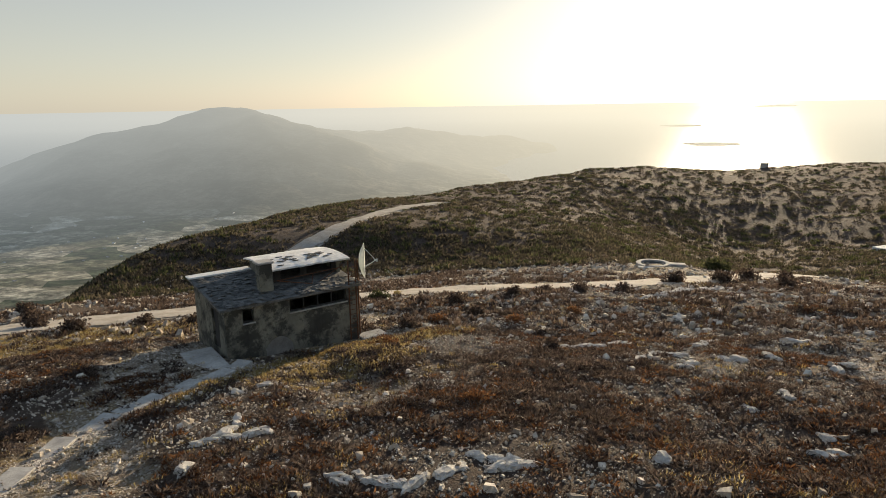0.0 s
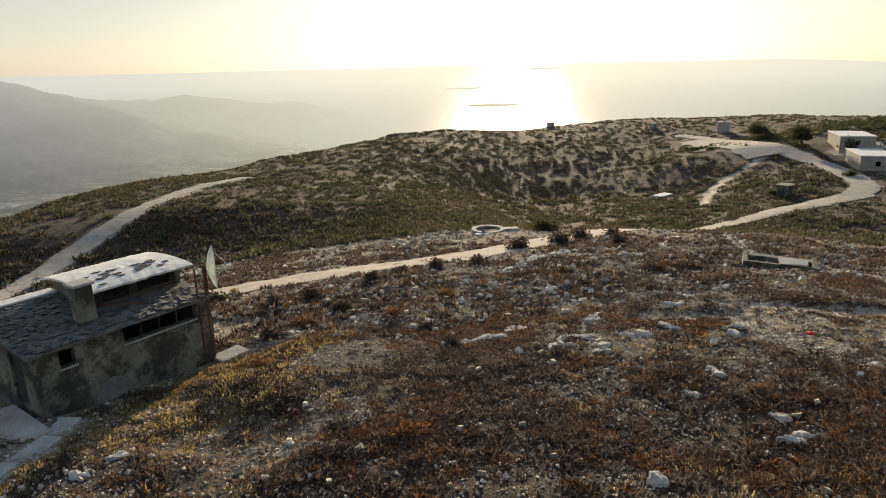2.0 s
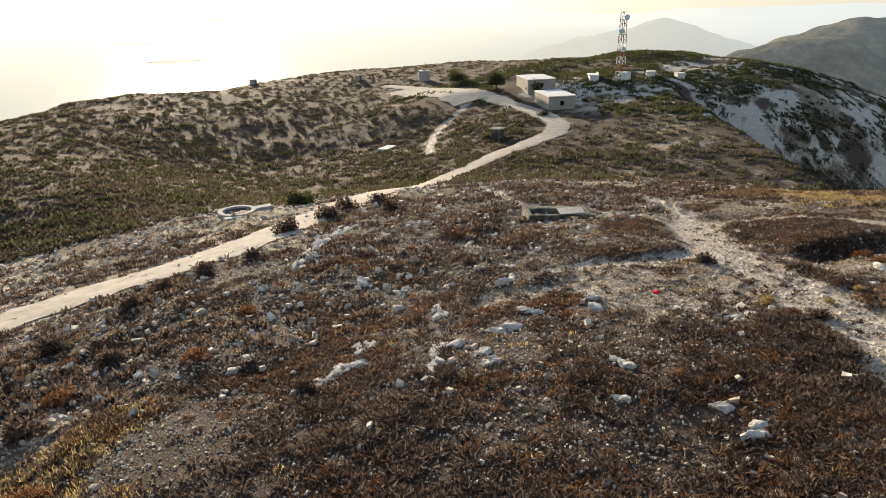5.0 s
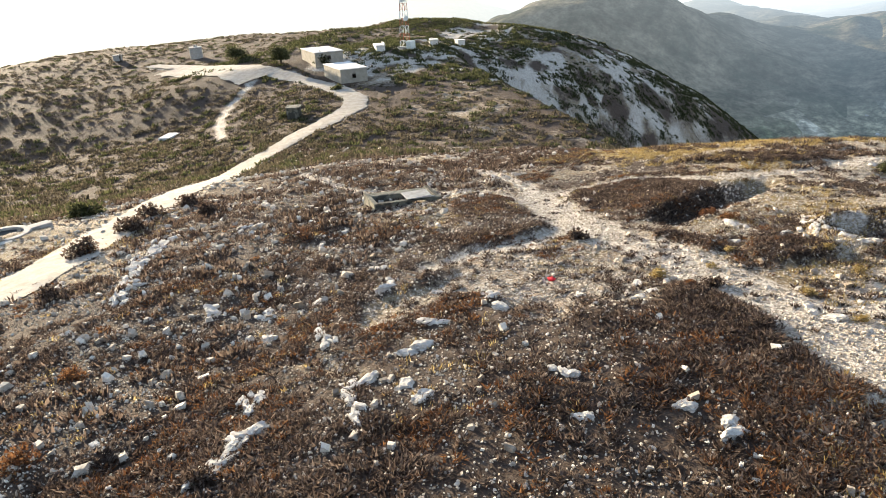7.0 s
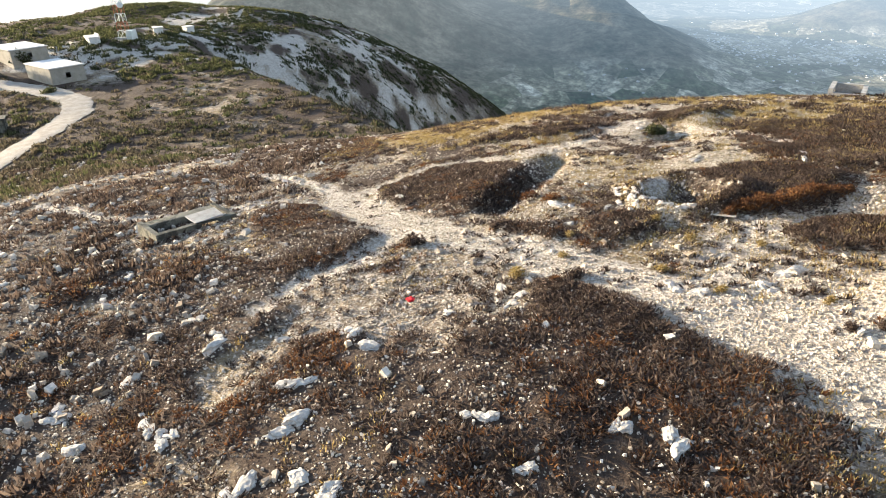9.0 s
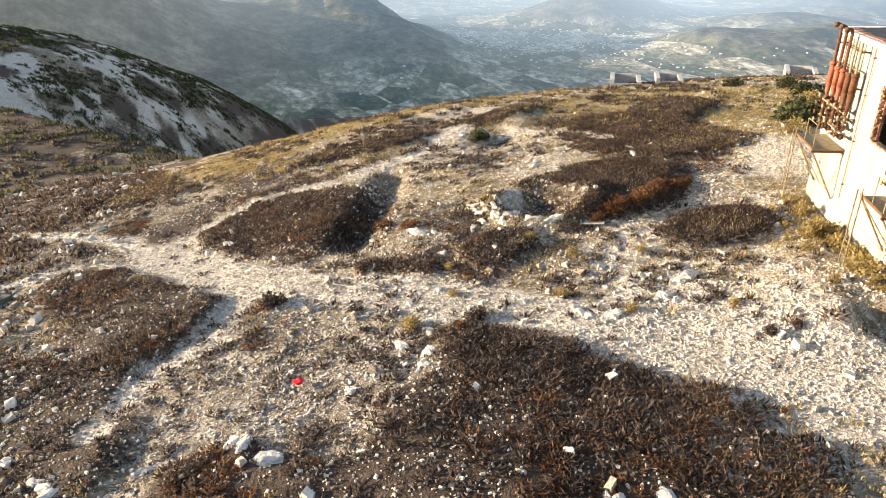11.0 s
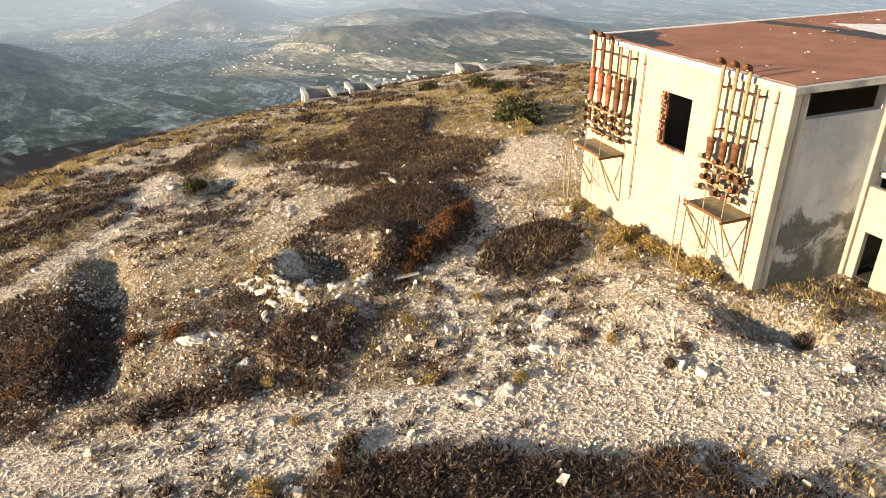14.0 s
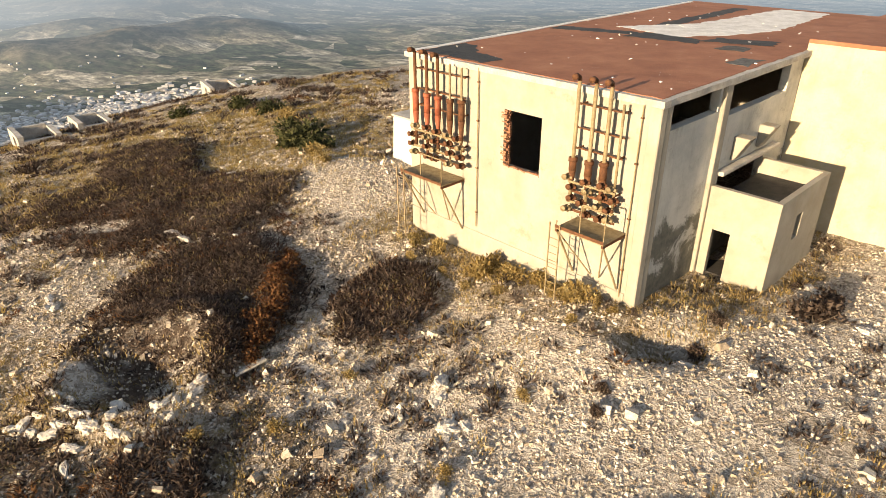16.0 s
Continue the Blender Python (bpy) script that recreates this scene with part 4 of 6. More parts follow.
def build_house():
    h = thing("stone_house", "abandoned grey plastered house with slab roof in shadow", "house")
    h.matrix_world = HOUSE
    L, D, T = 7.75, 5.0, 0.3

    def rz(y):
        return 1.2 + 0.12 * y

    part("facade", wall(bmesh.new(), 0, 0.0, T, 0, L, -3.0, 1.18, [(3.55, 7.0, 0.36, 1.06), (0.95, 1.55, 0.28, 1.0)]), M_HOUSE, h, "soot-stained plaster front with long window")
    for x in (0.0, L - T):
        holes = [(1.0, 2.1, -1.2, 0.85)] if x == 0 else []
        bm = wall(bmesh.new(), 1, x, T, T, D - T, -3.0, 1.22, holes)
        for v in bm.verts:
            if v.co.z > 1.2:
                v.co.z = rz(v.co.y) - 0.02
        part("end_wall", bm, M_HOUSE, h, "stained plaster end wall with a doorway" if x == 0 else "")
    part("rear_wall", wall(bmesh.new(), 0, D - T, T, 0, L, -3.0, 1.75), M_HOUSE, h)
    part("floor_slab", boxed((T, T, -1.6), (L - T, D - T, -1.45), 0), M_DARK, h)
    # frames are near-black so that the window reads as a shaded opening
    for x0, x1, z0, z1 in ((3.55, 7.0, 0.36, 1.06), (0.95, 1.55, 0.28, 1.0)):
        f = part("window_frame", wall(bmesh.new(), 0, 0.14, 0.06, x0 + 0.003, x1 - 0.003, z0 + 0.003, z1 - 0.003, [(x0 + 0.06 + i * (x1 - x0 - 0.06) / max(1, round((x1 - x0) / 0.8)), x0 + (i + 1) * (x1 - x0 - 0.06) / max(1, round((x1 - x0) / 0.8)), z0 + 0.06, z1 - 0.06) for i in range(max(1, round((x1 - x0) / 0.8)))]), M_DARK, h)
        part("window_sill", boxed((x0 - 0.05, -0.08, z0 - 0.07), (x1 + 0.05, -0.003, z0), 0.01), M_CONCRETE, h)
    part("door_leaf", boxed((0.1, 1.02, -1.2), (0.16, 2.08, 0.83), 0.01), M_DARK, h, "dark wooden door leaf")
    # lean-to roof slab that climbs to the back, and its rough stone slabs
    bm = bmesh.new()
    for x0, x1, y0, y1 in ((-0.3, L + 0.12, -0.28, D + 0.25),):
        c = [(x, y, rz(y) + dz) for dz in (0, 0.12) for x, y in ((x0, y0), (x1, y0), (x1, y1), (x0, y1))]
        vs = [bm.verts.new(p) for p in c]
        for f in ((3, 2, 1, 0), (4, 5, 6, 7), (0, 1, 5, 4), (1, 2, 6, 5), (2, 3, 7, 6), (3, 0, 4, 7)):
            bm.faces.new([vs[i] for i in f])
    roof = part("roof", bm, M_TILE, h, "sagging grey slab roof")
    # the slab's edge is coloured white for the sunlight it catches
    part("ridge_strip", boxed((-0.34, D - 0.45, rz(D) + 0.1), (3.25, D + 0.3, rz(D) + 0.2), 0.02), M_WHITE, roof, "concrete strip along the high edge, whitened as if sunlit")
    meshes = []
    for k in range(4):
        b = boxed((-0.17, -0.15, 0), (0.17, 0.15, 0.03), 0.006, 0.035)
        me = bpy.data.meshes.new("slab")
        b.to_mesh(me)
        b.free()
        me.materials.append(M_TILE)
        meshes.append(me)
    slope = math.atan(0.12)
    for j in range(17):
        for i in range(26):
            x, y = -0.12 + i * 0.31 + (j % 2) * 0.15, -0.15 + j * 0.28
            if y > 4.5 or (x > 3.1 and y > 1.5) or x > L or random.random() < 0.12:
                continue
            s = new("slab", meshes[(i * 3 + j) % 4])
            s.parent = roof
            s.location = (x + random.uniform(-0.05, 0.05), y + random.uniform(-0.05, 0.05), rz(y) + 0.13 + random.uniform(0, 0.05))
            s.rotation_euler = (slope + random.uniform(-0.12, 0.06), random.uniform(-0.1, 0.1), random.uniform(-0.35, 0.35))
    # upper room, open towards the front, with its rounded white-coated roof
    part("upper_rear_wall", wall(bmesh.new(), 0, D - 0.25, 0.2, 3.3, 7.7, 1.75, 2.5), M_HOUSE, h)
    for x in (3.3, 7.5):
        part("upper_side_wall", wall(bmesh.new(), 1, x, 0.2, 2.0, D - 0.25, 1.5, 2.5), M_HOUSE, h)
    # near-black sheet painted for the shade in the open front
    part("upper_front_wall", wall(bmesh.new(), 0, 2.1, 0.15, 3.5, 7.5, 1.5, 2.48, [(4.0, 5.2, 1.65, 2.3), (5.6, 7.2, 1.65, 2.3)]), M_DARK, h)
    bm = bmesh.new()
    nx, ny = 22, 12
    grid = {}
    for side in (0, 1):
        for i in range(nx + 1):
            for j in range(ny + 1):
                fx, fy = i / nx, j / ny
                x, y = 3.05 + fx * 5.0, 1.35 + fy * 3.95
                z = 2.52 + 0.16 * math.sin(math.pi * min(1, max(0, fy))) ** 0.7 - 0.12 * max(0, fx - 0.75) * 4 * 0.35
                if fy < 0.16:
                    y += 0.25 * noise.noise((x * 2.1, 3.0, 0.0)) - 0.05
                z += 0.02 * noise.noise((x * 3, y * 3, 1.0)) + 0.09 * (1 - side) * -1 + 0.0
                grid[side, i, j] = bm.verts.new((x, y, z))
    for side in (0, 1):
        for i in range(nx):
            for j in range(ny):
                bm.faces.new((grid[side, i, j], grid[side, i + 1, j], grid[side, i + 1, j + 1], grid[side, i, j + 1]))
    for i in range(nx):
        for j in (0, ny):
            bm.faces.new((grid[0, i, j], grid[0, i + 1, j], grid[1, i + 1, j], grid[1, i, j]))
    for j in range(ny):
        for i in (0, nx):
            bm.faces.new((grid[0, i, j], grid[0, i, j + 1], grid[1, i, j + 1], grid[1, i, j]))
    top = part("upper_roof", bm, M_WHITE, h, "rounded pale roof with flaking coat")
    for _ in range(26):
        x, y = random.uniform(3.6, 7.6), random.uniform(1.7, 3.4)
        a = random.uniform(0, 6.28)
        pts = [(x + random.uniform(0.1, 0.32) * math.cos(a + k * 1.05), y + random.uniform(0.04, 0.14) * math.sin(a + k * 1.05)) for k in range(6)]
        fy = (y - 1.35) / 3.95
        z = 2.54 + 0.16 * math.sin(math.pi * fy) ** 0.7 - 0.12 * max(0, (x - 3.05) / 5 - 0.75) * 1.4
        part("bare_patch", slab_outline(pts, z - 0.01, z + 0.012), M_BITUMEN, top)
    # chimney
    ch = part("chimney", boxed((2.35, 0.9, 1.3), (3.1, 1.6, 3.0), 0.04, 0.03), M_HOUSE, h, "squat plastered chimney")
    part("chimney_cap", boxed((2.27, 0.82, 3.0), (3.18, 1.68, 3.12), 0.03), M_CONCRETE, ch)
    # bent rails over the open part
    for p, q in (((3.4, 1.2, 1.9), (7.4, 1.0, 2.1)), ((3.4, 1.2, 1.9), (5.2, 0.6, 1.55)), ((5.2, 0.6, 1.55), (5.6, 1.2, 2.0)), ((5.8, 0.9, 1.5), (7.3, 0.8, 2.3))):
        part("bent_rail", bar(p, q, 0.025, 6), M_RUST, h)
    # low arch, pale panel at the foot of the front
    bm = bmesh.new()
    lo = [bm.verts.new((2.05 + 1.55 * k / 12, -0.03, -1.38 + (0.55 * math.sin(math.pi * (k + 0.6) / 13.2) if 0 < k < 12 else 0.0))) for k in range(13)]
    base = [bm.verts.new((2.05 + 1.55 * k / 12, -0.03, -2.2)) for k in range(13)]
    for k in range(12):
        bm.faces.new((base[k], base[k + 1], lo[k + 1], lo[k]))
    bmesh.ops.solidify(bm, geom=bm.faces[:], thickness=0.025)
    part("arch_panel", bm, M_CONCRETE, h, "pale low arched panel")
    return h


house = build_house()


def house_ladder():
    l = thing("wall_ladder", "rusty iron ladder fixed to the house wall", "ladder")
    l.matrix_world = HOUSE
    for x in (7.1, 7.55):
        part("stringer", boxed((x - 0.03, -0.2, -2.0), (x + 0.03, -0.14, 2.7), 0.005), M_RUST, l)
    for i in range(15):
        part("rung", bar((7.1, -0.17, -1.6 + 0.28 * i), (7.55, -0.17, -1.6 + 0.28 * i), 0.018, 6), M_RUST, l)
    for z in (-1.0, 0.4, 1.1):
        part("stay", bar((7.33, -0.15, z), (7.33, 0.02, z), 0.02, 6), M_RUST, l)


def dish():
    d = thing("dish_antenna", "large pale dish antenna on a post at the house corner", "antenna")
    d.matrix_world = HOUSE @ pose(7.92, 0.25, 0, 0, 0, -31) @ pose(-7.92, -0.25, 0)
    bm = bmesh.new()
    R, rings, seg = 1.05, 6, 28
    loops = []
    for k in range(rings + 1):
        r = R * k / rings
        loops.append([bm.verts.new((8.02 + 0.34 * (k / rings) ** 2, 0.25 + r * math.cos(2 * math.pi * s / seg), 2.5 + r * math.sin(2 * math.pi * s / seg))) for s in range(seg if k else 1)])
    for k in range(rings):
        for s in range(seg):
            if k == 0:
                bm.faces.new((loops[0][0], loops[1][s], loops[1][(s + 1) % seg]))
            else:
                bm.faces.new((loops[k][s], loops[k + 1][s], loops[k + 1][(s + 1) % seg], loops[k][(s + 1) % seg]))
    bmesh.ops.solidify(bm, geom=bm.faces[:], thickness=0.03)
    part("reflector", bm, M_DISH, d, "", True)
    part("post", bar((7.92, 0.25, -2.2), (7.92, 0.25, 2.55), 0.06), M_RUST, d)
    for a in (80, 200, 320):
        part("feed_strut", bar((8.3, 0.25 + 0.8 * math.cos(radians(a)), 2.5 + 0.8 * math.sin(radians(a))), (9.0, 0.25, 2.5), 0.015, 6), M_DISH, d)
    part("feed_horn", tube(bmesh.new(), (8.9, 0.25, 2.5), (9.12, 0.25, 2.5), 0.05, 0.1), M_DISH, d)


house_ladder()
dish()


def ground_slab(name, label, cx, cy, a, b, turn, up, mat, category="slab", tilt=(0, 0)):
    z = float(ground_at(cx, cy))
    t = thing(name, label, category)
    t.matrix_world = pose(cx, cy, z, tilt[0], tilt[1], turn)
    part("top", boxed((-a, -b, -0.25), (a, b, up), 0.03, 0.02), mat, t)
    return t


ground_slab("threshold_slab", "pale concrete slab at the house corner", -4.3, 36.6, 0.8, 0.5, 36, 0.12, M_CONCRETE)
ground_slab("door_apron", "grey concrete apron by the house door", -12.2, 31.2, 1.7, 0.8, 125, 0.1, M_CONCRETE)
for x, y, turn in ((-10.4, 30.2, 75), (-10.8, 28.4, 62), (-11.6, 26.6, 68), (-12.5, 24.6, 62), (-13.2, 22.5, 78), (-13.6, 20.3, 88), (-13.7, 18.1, 90), (-14.0, 15.9, 85)):
    tagged(ground_slab("path_slab", "worn concrete path slab leading to the house", x, y, 1.02, 0.42, turn, 0.03, M_CONCRETE), group="path slabs")
# ---- things along the ridge and far off ----
def gz(x, y):
    return float(ground_at(x, y))


def hut(name, label, x, y, w, d, h, turn, wall_mat, roof_mat, door=True, pitched=False, group=""):
    """A small plain building with a door, a window and a roof."""
    t = thing(name, label, "building", group)
    t.matrix_world = pose(x, y, gz(x, y), 0, 0, turn)
    holes = [(-w * 0.25, -w * 0.25 + 1.0, -1.0, 2.0)] if door else []
    if w > 5:
        holes += [(w * 0.1, w * 0.1 + 1.1, 1.0, 2.1), (w * 0.32, w * 0.32 + 1.1, 1.0, 2.1)]
    part("front_wall", wall(bmesh.new(), 0, -d / 2, 0.25, -w / 2, w / 2, -2.0, h, holes), wall_mat, t)
    part("back_wall", wall(bmesh.new(), 0, d / 2 - 0.25, 0.25, -w / 2, w / 2, -2.0, h), wall_mat, t)
    for x0 in (-w / 2, w / 2 - 0.25):
        part("side_wall", wall(bmesh.new(), 1, x0, 0.25, -d / 2 + 0.25, d / 2 - 0.25, -2.0, h, [(-0.5, 0.5, 1.0, 2.1)] if d > 4 else ()), wall_mat, t)
    if pitched:
        bm = bmesh.new()
        r = 0.28 * d
        c = [(-w / 2 - 0.3, -d / 2 - 0.3, h), (w / 2 + 0.3, -d / 2 - 0.3, h), (w / 2 + 0.3, d / 2 + 0.3, h), (-w / 2 - 0.3, d / 2 + 0.3, h), (-w / 2 - 0.3, 0, h + r), (w / 2 + 0.3, 0, h + r)]
        vs = [bm.verts.new(p) for p in c]
        for f in ((0, 1, 5, 4), (2, 3, 4, 5), (0, 4, 3), (1, 2, 5), (3, 2, 1, 0)):
            bm.faces.new([vs[i] for i in f])
        part("roof", bm, roof_mat, t)
    else:
        part("roof", boxed((-w / 2 - 0.2, -d / 2 - 0.2, h), (w / 2 + 0.2, d / 2 + 0.2, h + 0.22), 0.03), roof_mat, t)
    return t


hut("ridge_building", "low pale building with white flat roof by the track", 138.0, 118.5, 13, 7, 3.2, 54, M_CREAM, M_WHITE)
hut("ridge_building", "pale long building with white flat roof behind another", 151, 135, 13, 8, 3.0, 54, M_CREAM, M_WHITE)
hut("lookout", "small square hut on the skyline", 155, 225, 2.4, 2.0, 1.7, 20, M_CONCRETE, M_CONCRETE, group="skyline huts")
hut("lookout", "small square hut on the skyline", 127, 257, 2.6, 2.2, 1.8, 40, M_CONCRETE, M_CONCRETE, group="skyline huts")
hut("cabin", "small white cabin on the rocky spur", 184, 116.5, 3.0, 2.4, 1.6, 30, M_WHITE, M_WHITE, False, group="spur cabins")
hut("cabin", "small white cabin on the rocky spur", 200, 115, 2.8, 2.4, 1.6, 50, M_WHITE, M_WHITE, False, group="spur cabins")
hut("cabin", "long low white cabin below the mast", 168, 126.5, 6, 2.6, 1.3, 40, M_WHITE, M_WHITE, False, group="spur cabins")
hut("block_hut", "grey concrete cube hut beside the track", 101.5, 106.5, 2.8, 2.6, 2.1, 30, M_HOUSE, M_HOUSE)


def water_tank(x, y):
    t = thing("water_tank", "round grey concrete water tank on the ridge", "tank")
    t.matrix_world = pose(x, y, gz(x, y))
    part("shell", tube(bmesh.new(), (0, 0, -1), (0, 0, 3.5), 2.1, None, 28), M_CONCRETE, t)
    part("lid", tube(bmesh.new(), (0, 0, 3.5), (0, 0, 3.75), 2.25, 2.0, 28), M_CONCRETE, t)
    part("hatch", boxed((-0.5, -0.5, 3.75), (0.5, 0.5, 4.3), 0.03), M_CONCRETE, t)
    part("aerial", bar((0.9, 0, 3.7), (0.9, 0, 6.6), 0.05, 6), M_RUST, t)


water_tank(165, 198)


def mast(x, y, h=19.0, w=1.1):
    t = thing("lattice_mast", "red and white lattice radio mast on the spur", "mast")
    t.matrix_world = pose(x, y, gz(x, y))
    n = 9
    for i in range(n):
        z0, z1 = h * i / n, h * (i + 1) / n
        w0, w1 = w * (1 - 0.45 * i / n), w * (1 - 0.45 * (i + 1) / n)
        bm = bmesh.new()
        c = ((-1, -1), (1, -1), (1, 1), (-1, 1))
        for k in range(4):
            (ax, ay), (bx, by) = c[k], c[(k + 1) % 4]
            tube(bm, (ax * w0, ay * w0, z0), (ax * w1, ay * w1, z1), 0.09, None, 6)
            tube(bm, (ax * w0, ay * w0, z0), (bx * w1, by * w1, z1), 0.055, None, 5)
            tube(bm, (ax * w1, ay * w1, z1), (bx * w1, by * w1, z1), 0.055, None, 5)
        part("bay", bm, M_RED_LEAD if i % 2 else M_DISH, t)
    part("foundation", boxed((-1.6, -1.6, -1.5), (1.6, 1.6, 0.5), 0.05), M_CONCRETE, t)
    for z, a in ((h * 0.72, 200), (h * 0.92, 260), (h * 0.45, 230)):
        p = Vector((1.1 * math.cos(radians(a)), 1.1 * math.sin(radians(a)), z))
        part("drum_antenna", tube(bmesh.new(), p, p + Vector((0.5 * math.cos(radians(a)), 0.5 * math.sin(radians(a)), 0)), 0.75, None, 16), M_DISH, t)
    part("equipment_box", boxed((-2.4, -3.2, -0.5), (0.6, -1.7, 2.2), 0.03), M_DISH, t)


mast(174, 121)


def ring_basin(x, y):
    """The round concrete cistern mouth on its mound."""
    z = gz(x, y)
    t = thing("cistern", "round pale concrete cistern rim on a low mound", "cistern")
    t.matrix_world = pose(x, y, z, 0, 0, -12)
    bm = bmesh.new()
    seg = 32
    prof = ((1.45, -0.5), (1.45, 0.14), (1.5, 0.17), (1.95, 0.17), (2.0, 0.14), (2.0, -0.5))
    ringv = [[bm.verts.new((r * math.cos(2 * math.pi * s / seg), r * math.sin(2 * math.pi * s / seg), zz)) for r, zz in prof] for s in range(seg)]
    for s in range(seg):
        a, b = ringv[s], ringv[(s + 1) % seg]
        for k in range(len(prof) - 1):
            bm.faces.new((a[k], b[k], b[k + 1], a[k + 1]))
    part("rim", bm, M_CONCRETE, t, "pale concrete ring")
    # near-black disc painted for the shade down the cistern
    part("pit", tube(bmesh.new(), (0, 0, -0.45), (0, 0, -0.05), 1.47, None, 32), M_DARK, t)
    part("step", boxed((1.9, -0.45, -0.4), (3.7, 0.55, 0.12), 0.03), M_CONCRETE, t)
    part("step", boxed((-1.9, -2.5, -0.4), (-0.2, -1.6, 0.12), 0.03), M_CONCRETE, t)


ring_basin(25.3, 76.3)


def bunker(x, y, turn):
    t = thing("bunker", "low grey concrete dugout with dark entrance", "bunker")
    t.matrix_world = pose(x, y, gz(x, y) - 0.25, 1, 2, turn)
    # walls take the darkened plaster in place of their own shade
    part("front_wall", wall(bmesh.new(), 0, 0, 0.35, -2.6, 2.6, -1.0, 0.55, [(0.3, 1.35, -0.15, 0.45)]), M_HOUSE, t)
    part("wing_wall", boxed((-2.6, 0.35, -1.0), (-2.25, 3.0, 0.5), 0.03), M_HOUSE, t)
    part("wing_wall", boxed((2.25, 0.35, -1.0), (2.6, 3.0, 0.5), 0.03), M_HOUSE, t)
    part("cover_slab", boxed((-0.2, 0.0, 0.58), (1.8, 1.5, 0.72), 0.04, 0.08), M_CONCRETE, t, "concrete cover slab")
    part("rear_slab", boxed((-2.3, 2.2, -1.0), (2.3, 3.0, 0.4), 0.04, 0.04), M_HOUSE, t)
    part("inner_floor", boxed((-2.25, 0.35, -0.9), (2.25, 2.2, -0.5), 0), M_DARK, t)


bunker(35.0, 42.0, -42)


def ruin(x, y, w, d, h, turn, label):
    t = thing("ruin", label, "ruin", "ruins at the brow")
    t.matrix_world = pose(x, y, gz(x, y), 0, 0, turn)
    part("wall", wall(bmesh.new(), 0, -d / 2, 0.4, -w / 2, w / 2, -1.5, h, [(-0.3, 0.7, 0.0, h - 0.3)]), M_CONCRETE, t)
    part("wall", wall(bmesh.new(), 0, d / 2 - 0.4, 0.4, -w / 2, w / 2, -1.5, h * 0.8), M_CONCRETE, t)
    part("wall", wall(bmesh.new(), 1, -w / 2, 0.4, -d / 2 + 0.4, d / 2 - 0.4, -1.5, h * 0.9), M_CONCRETE, t)
    part("wall", wall(bmesh.new(), 1, w / 2 - 0.4, 0.4, -d / 2 + 0.4, d / 2 - 0.4, -1.5, h * 0.6), M_CONCRETE, t)


ruin(62.5, -9.5, 3.6, 3.0, 1.0, 150, "roofless grey block ruin at the brow")
ruin(61.0, -13.5, 3.2, 2.6, 0.9, 150, "low broken block ruin at the brow")
ruin(58.0, -27.0, 4.0, 3.0, 0.9, 140, "roofless block ruin below the building")
ground_slab("slab", "pale concrete slab lying in scrub", 95.5, 137, 2.6, 1.2, 20, 0.5, M_WHITE)

board = thing("board", "bleached wooden board lying at the pit's edge", "board")
board.matrix_world = pose(27.7, 13.0, gz(27.7, 13.0) + 0.12, 3, 4, 62)
part("plank", boxed((-0.55, -0.13, -0.02), (0.55, 0.13, 0.03), 0.006), M_WOOD, board)
rag = thing("red_rag", "small crumpled red cloth on dark heath", "rag")
rag.matrix_world = pose(21.5, 27.0, gz(21.5, 27.0) + 0.25)
bm = bmesh.new()
bmesh.ops.create_icosphere(bm, subdivisions=2, radius=0.17)
for v in bm.verts:
    v.co *= 1 + 0.5 * noise.noise(v.co * 9)
    v.co.z *= 0.5
part("cloth", bm, M_RED_RAG, rag)


def town(cx, cy, sx, sy, n, seed, label, size=0.7):
    """Far white houses, each a small block with a ridge."""
    rs = np.random.RandomState(seed)
    x, y = cx + rs.normal(0, sx, n), cy + rs.normal(0, sy, n)
    z = ground_at(x, y)
    low = z < -178
    x, y, z = x[low], y[low], z[low]
    n = len(x)
    w, d, h, a = rs.uniform(4, 8, n), rs.uniform(4, 6, n), rs.uniform(2.5, 5, n), rs.uniform(0, 3.14, n)
    base = np.array([(-1, -1, -1), (1, -1, -1), (1, 1, -1), (-1, 1, -1), (-1, -1, 1), (1, -1, 1), (1, 1, 1), (-1, 1, 1), (-1, 0, 1.4), (1, 0, 1.4)], float)
    v = base[None] * np.stack([w, d, h], 1)[:, None] * size
    c, s = np.cos(a)[:, None], np.sin(a)[:, None]
    vx, vy = v[..., 0] * c - v[..., 1] * s, v[..., 0] * s + v[..., 1] * c
    v = np.stack([vx + x[:, None], vy + y[:, None], v[..., 2] + z[:, None]], -1)
    f = np.array([(0, 1, 5, 4), (1, 2, 6, 5), (2, 3, 7, 6), (3, 0, 4, 7), (4, 5, 9, 8), (6, 7, 8, 9)])
    faces = (np.arange(n)[:, None, None] * 10 + f[None]).reshape(-1, 4)
    return tagged(new("town", mesh_from("town", v.reshape(-1, 3), faces, M_TOWN)), label, "town", kind="stuff")


def polar(az, d):
    return d * math.sin(radians(az)), d * math.cos(radians(az))


